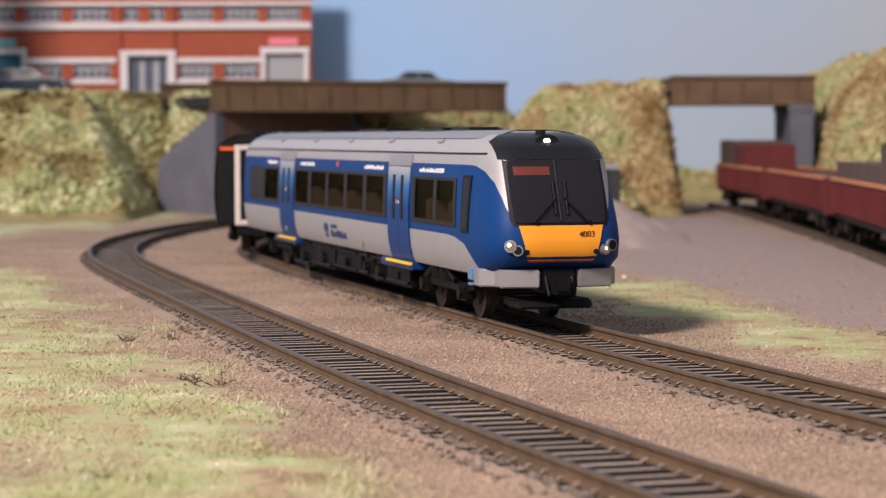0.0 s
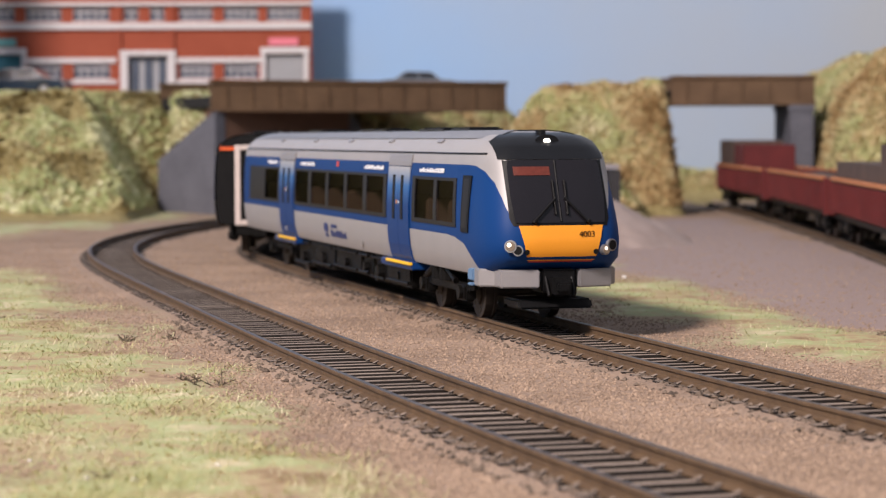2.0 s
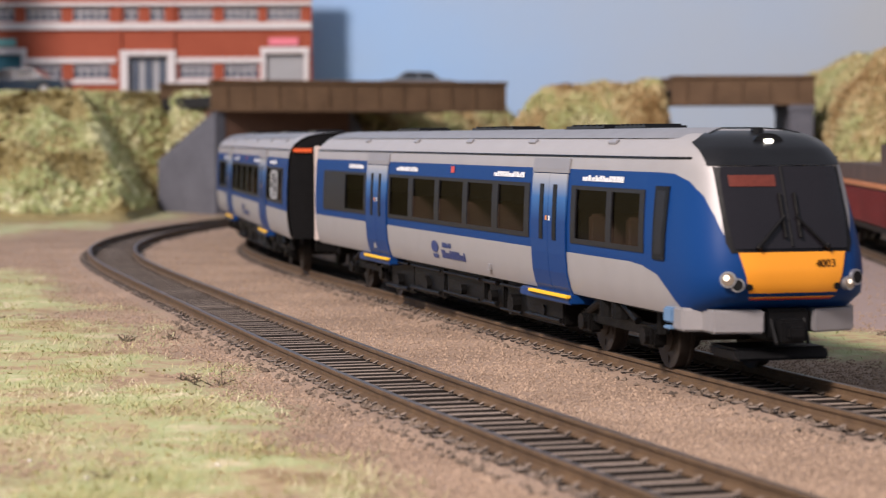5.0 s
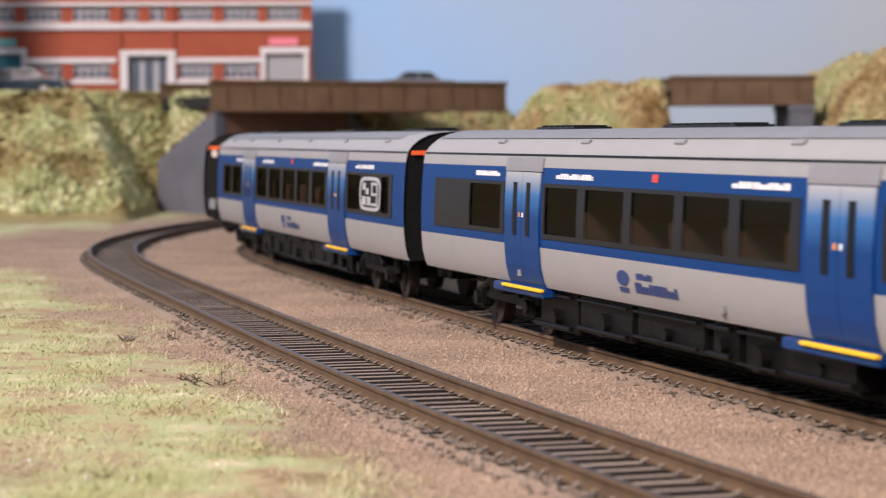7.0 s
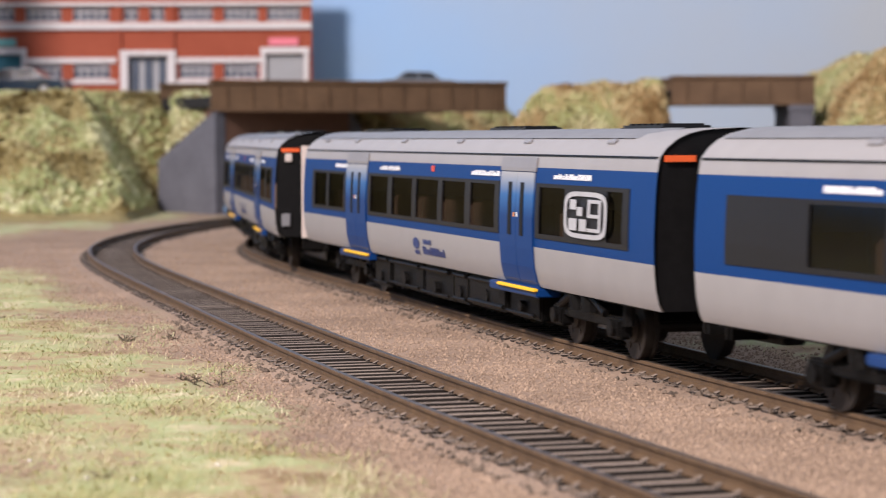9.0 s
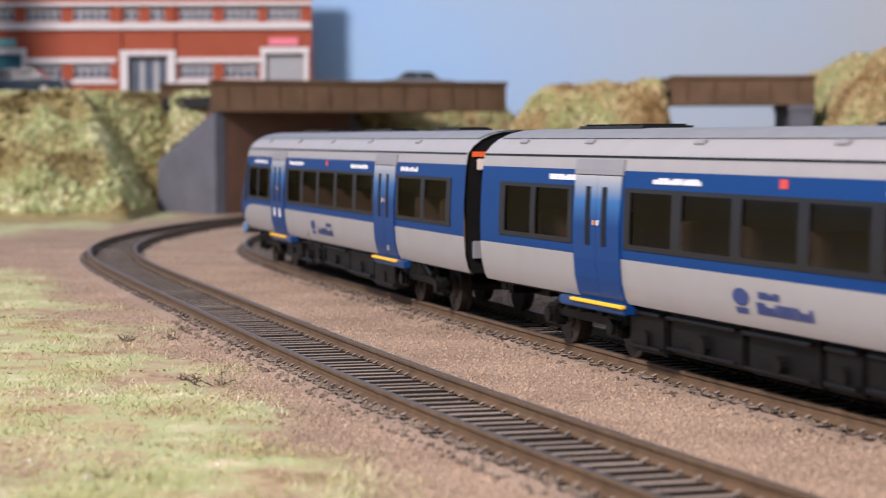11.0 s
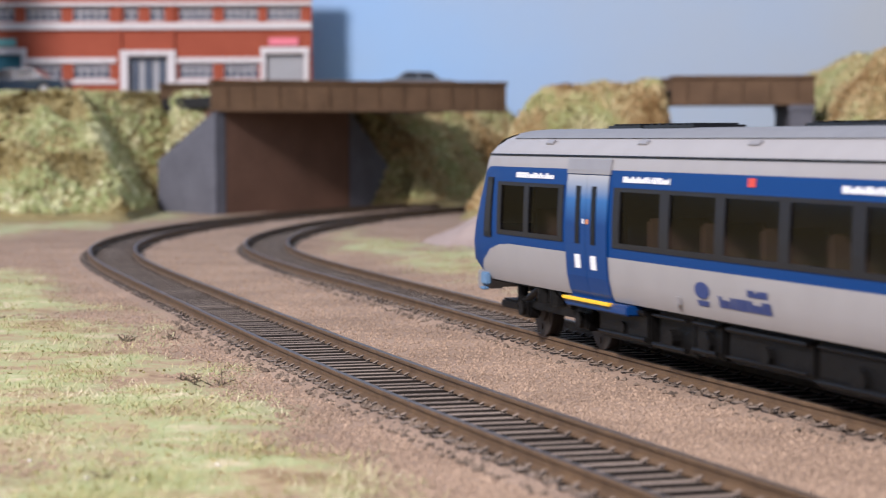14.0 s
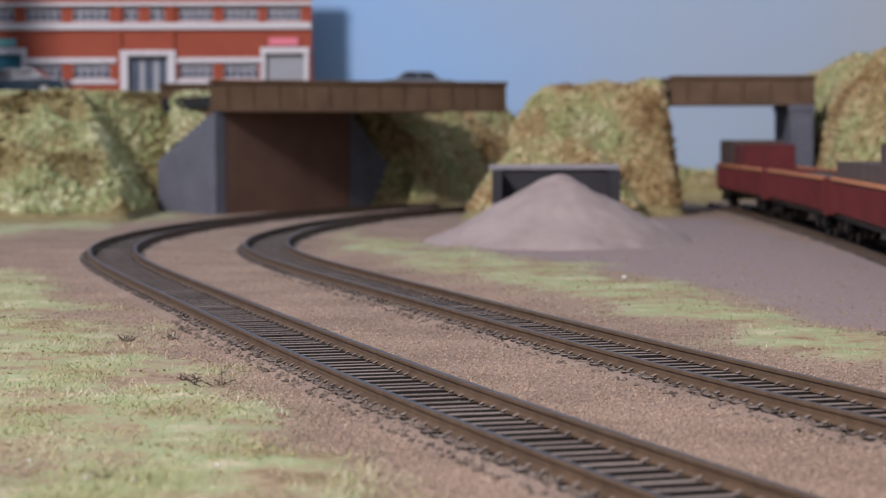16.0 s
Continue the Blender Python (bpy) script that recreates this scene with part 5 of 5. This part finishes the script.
# ---- loose cover: grass fibres, ballast grain, stones ----
def fibres():
    rng = random.Random(77)
    verts, faces = [], []
    n = 0
    while n < 72000:
        if rng.random() < 0.72:
            y = 250 + 560 * rng.random() ** 1.5
            x = rng.uniform(-0.21 * y - 12, 12)
        else:
            y = rng.uniform(440, 1060)
            x = rng.uniform(-50, 125)
        g = green(x, y)
        g *= max(0.12, min(1.0, 0.62 + 1.5 * noise.noise((x / 16, y / 22, 5))))
        if g < 0.1 or rng.random() > g or to_track(x, y) < 19:
            n += 0.2
            continue
        n += 1
        z = level(x, y, 40.0)
        t, up = rng.uniform(0, math.tau), rng.uniform(0.02, 0.8)
        l = rng.uniform(0.9, 3.4)
        d = Vector((math.cos(t), math.sin(t), up)).normalized() * l
        w = Vector((-math.sin(t), math.cos(t), 0)) * rng.uniform(0.045, 0.1)
        o = Vector((x, y, z - 0.1))
        b = len(verts)
        verts += [tuple(o - w), tuple(o + w), tuple(o + d)]
        faces.append((b, b + 1, b + 2))
    tagged(mesh_of("static_grass", verts, faces, fibre_mat), "short straw-green static grass fibres", "grass", kind="stuff")


def grains(name, n, pick, r0, r1, mat, label, seed):
    rng = random.Random(seed)
    verts, faces = [], []
    tri = [(0, 2, 4), (2, 1, 4), (1, 3, 4), (3, 0, 4), (2, 0, 5), (1, 2, 5), (3, 1, 5), (0, 3, 5)]
    done = 0
    while done < n:
        spot = pick(rng)
        if spot is None:
            continue
        done += 1
        x, y, z = spot
        r = rng.uniform(r0, r1) * (0.6 + 0.4 * rng.random())
        t = rng.uniform(0, math.tau)
        c, s = math.cos(t), math.sin(t)
        b = len(verts)
        for px, py, pz in ((1, 0, 0), (-1, 0, 0), (0, 1, 0), (0, -1, 0), (0, 0, 1), (0, 0, -1)):
            k = r * rng.uniform(0.6, 1.3)
            verts.append((x + (px * c - py * s) * k, y + (px * s + py * c) * k, z + pz * k * 0.75))
        faces += [(b + i, b + j, b + l) for i, j, l in tri]
    tagged(mesh_of(name, verts, faces, mat), label, "gravel", kind="stuff")


def on_earth(rng):
    y = 245 + 960 * rng.random() ** 2.1
    x = rng.uniform(-0.21 * y - 5, 0.21 * y + 8)
    g = green(x, y)
    d = to_track(x, y)
    if g > 0.55 or d < 15 or YARD_MAP[cell(x, y)] > rng.uniform(0.3, 1.2):
        return None
    return x, y, level(x, y, d) + 0.05


def beside_track(rng):
    k = rng.choice("ab")
    u = rng.uniform(-20, 420 if k == "a" else 600)
    off = rng.choice((-1, 1)) * (10.2 + 6.5 * rng.random() ** 1.6)
    if rng.random() < 0.4:
        off = rng.choice((-1, 1)) * 7.8 * rng.random() ** 0.5
    x, y, _ = LINES[k](u, off)
    return x, y, (-3.5 - 0.8 * rng.random() if abs(off) < 8.1 else -2.7 if abs(off) < 12.5 else -3.1)


fibres()
grains("fine_ballast", 66000, on_earth, 0.2, 0.6, grain_mat, "fine brown scatter between the tracks", 5)
grains("track_ballast", 11000, beside_track, 0.3, 1.0, stone_mat, "dark loose ballast stones round the sleepers", 6)


def on_lawn(n, seed):
    rng = random.Random(seed)
    out = []
    while len(out) < n:
        if rng.random() < 0.75:
            y = 250 + 560 * rng.random() ** 1.4
            x = rng.uniform(-0.21 * y - 12, 12)
        else:
            y, x = rng.uniform(440, 1060), rng.uniform(-50, 125)
        if green(x, y) > rng.uniform(0.3, 0.9) and to_track(x, y) > 19 and noise.noise((x / 13, y / 13, 2)) > 0.02:
            out.append((x, y, level(x, y, 40.0)))
    return out


tuft_mat = flock("olive_lawn_tuft", [(0.36, (0.12, 0.085, 0.035)), (0.5, (0.24, 0.20, 0.085)), (0.64, (0.36, 0.34, 0.15)), (0.85, (0.50, 0.46, 0.25))], 60, 0.3)
clumps("lawn_tufts", on_lawn(1100, 8), tuft_mat, "ragged olive and brown tufts in the grass", 27, 0.2, 0.6)


# pale chips beside the lines; the four smallest stand for glints in the grass
def chip(x, y, r, mat, label):
    bm = bmesh.new()
    bmesh.ops.create_icosphere(bm, subdivisions=1, radius=r)
    rng = random.Random(int(x * 10))
    for v in bm.verts:
        v.co *= rng.uniform(0.6, 1.3)
        v.co.z *= 0.6
        v.co += Vector((x, y, level(x, y) + r * 0.45))
    tagged(part("stone_chip", bm, mat), label, "stone", "pale chips")


pale = material("pale_chip", (0.75, 0.72, 0.68), vary=0.1)
for x, y, r in ((26, 512, 1.2), (40.5, 466, 0.9), (50, 432, 1.5), (-33, 540, 1.1), (3, 588, 1.0), (-60, 326, 0.45), (-49, 308, 0.5), (-42, 304, 0.55), (-32, 318, 0.45), (60, 745, 1.1)):
    chip(x, y, r, pale, "small pale chip: stone on the earth, bright glint in the grass")


# ---- dry twigs in the grass ----
def twig(x, y, size, seed):
    rng = random.Random(seed)
    bm = bmesh.new()
    z = level(x, y, 40.0)
    for _ in range(9):
        t = rng.uniform(0, math.tau)
        a = Vector((x + rng.uniform(-1, 1) * size, y + rng.uniform(-1, 1) * size, z))
        b = a + Vector((math.cos(t), math.sin(t), rng.uniform(0.1, 1.1))) * size * rng.uniform(0.5, 1.1)
        rod(bm, a, b, 0.14, 5, 0.07)
        for _ in range(3):
            c = a.lerp(b, rng.uniform(0.3, 0.9))
            d = c + Vector((rng.uniform(-1, 1), rng.uniform(-1, 1), rng.uniform(0, 1))) * size * 0.4
            rod(bm, c, d, 0.09, 4, 0.04)
    tagged(part("dry_twig", bm, twig_mat), "dark dry twig lying in the grass", "twig", "dry twigs")


twig_mat = material("dark_twig", (0.085, 0.065, 0.042), vary=0.3)
for k, (x, y, s) in enumerate(((-44, 428, 2.8), (-49, 434, 1.8), (-118, 590, 2.2), (-74, 520, 2.4), (-47, 310, 1.2), (104, 523, 2.2), (-64, 530, 1.6))):
    twig(x, y, s, k)
# ---- movement ----
WAY = [(0.0, 339.2), (2.0, 339.2), (2.2, 336.4), (2.5, 326.6), (3.0, 306.0), (3.5, 286.0), (4.0, 264.2), (4.2, 256.8), (5.2, 200.0), (6.3, 130.5), (6.5, 116.0), (7.0, 79.0), (7.5, 40.5), (8.0, -3.5), (8.5, -53.5), (9.0, -103.0), (9.2, -122.0), (10.3, -234.0), (11.3, -341.0), (11.5, -363.0), (12.0, -417.0), (12.5, -470.5), (13.0, -520.5), (13.5, -574.5), (14.0, -626.5), (14.5, -679.0), (15.0, -730.7), (15.5, -780.7), (16.0, -832.0)]
PITCH = 333.2
PIVOT = 55.0


def smooth_way(t):
    """Where the leading nose is, by a cubic through the rows of WAY that never overshoots."""
    ts, us = [r[0] for r in WAY], [r[1] for r in WAY]
    i = max(0, min(len(ts) - 2, sum(1 for a in ts if a <= t) - 1))

    def slope(j):
        if j in (0, len(ts) - 1):
            return 0.0 if j == 0 else (us[j] - us[j - 1]) / (ts[j] - ts[j - 1])
        a, b = (us[j] - us[j - 1]) / (ts[j] - ts[j - 1]), (us[j + 1] - us[j]) / (ts[j + 1] - ts[j])
        return 2 * a * b / (a + b) if a * b > 0 else 0.0
    h = ts[i + 1] - ts[i]
    k = (t - ts[i]) / h
    return (us[i] * (2 * k ** 3 - 3 * k ** 2 + 1) + us[i + 1] * (3 * k ** 2 - 2 * k ** 3)
            + h * slope(i) * (k ** 3 - 2 * k ** 2 + k) + h * slope(i + 1) * (k ** 3 - k ** 2))


def car_pose(u, k, back=False):
    """Car k with its pivots on the line; back: its cab looks away from the camera."""
    f = u + k * PITCH - (2.0 if k == 2 else 0.0) + PIVOT
    ax, ay, _ = centre("b", f)
    bx, by, _ = centre("b", f + CAR - 2 * PIVOT)
    n = math.hypot(ax - bx, ay - by)
    dx, dy = (ax - bx) / n, (ay - by) / n
    x, y = ax + dx * PIVOT, ay + dy * PIVOT
    turn = math.degrees(math.atan2(dy, dx))
    if back:
        x, y, turn = x - dx * CAR, y - dy * CAR, turn + 180
    return pose(x * MM, y * MM, 0, 0, 0, turn)


def motions():
    times = [k * 0.2 for k in range(81)]
    for car, k, back in ((lead_car, 0, False), (mid_car, 1, False), (rear_car, 2, True)):
        walk(car, [(t, car_pose(smooth_way(t), k, back)) for t in times])
        for b in car.children:
            for w in b.children:
                if w.name.startswith("wheelset"):
                    home = w.location.copy()
                    rows = []
                    for n in range(241):
                        t = n / 15
                        roll = (smooth_way(0) - smooth_way(t)) / 6.2 * (-1 if back else 1)
                        rows.append((t, Matrix.Translation(home) @ Matrix.Rotation(roll, 4, "Y")))
                    walk(w, rows)


motions()
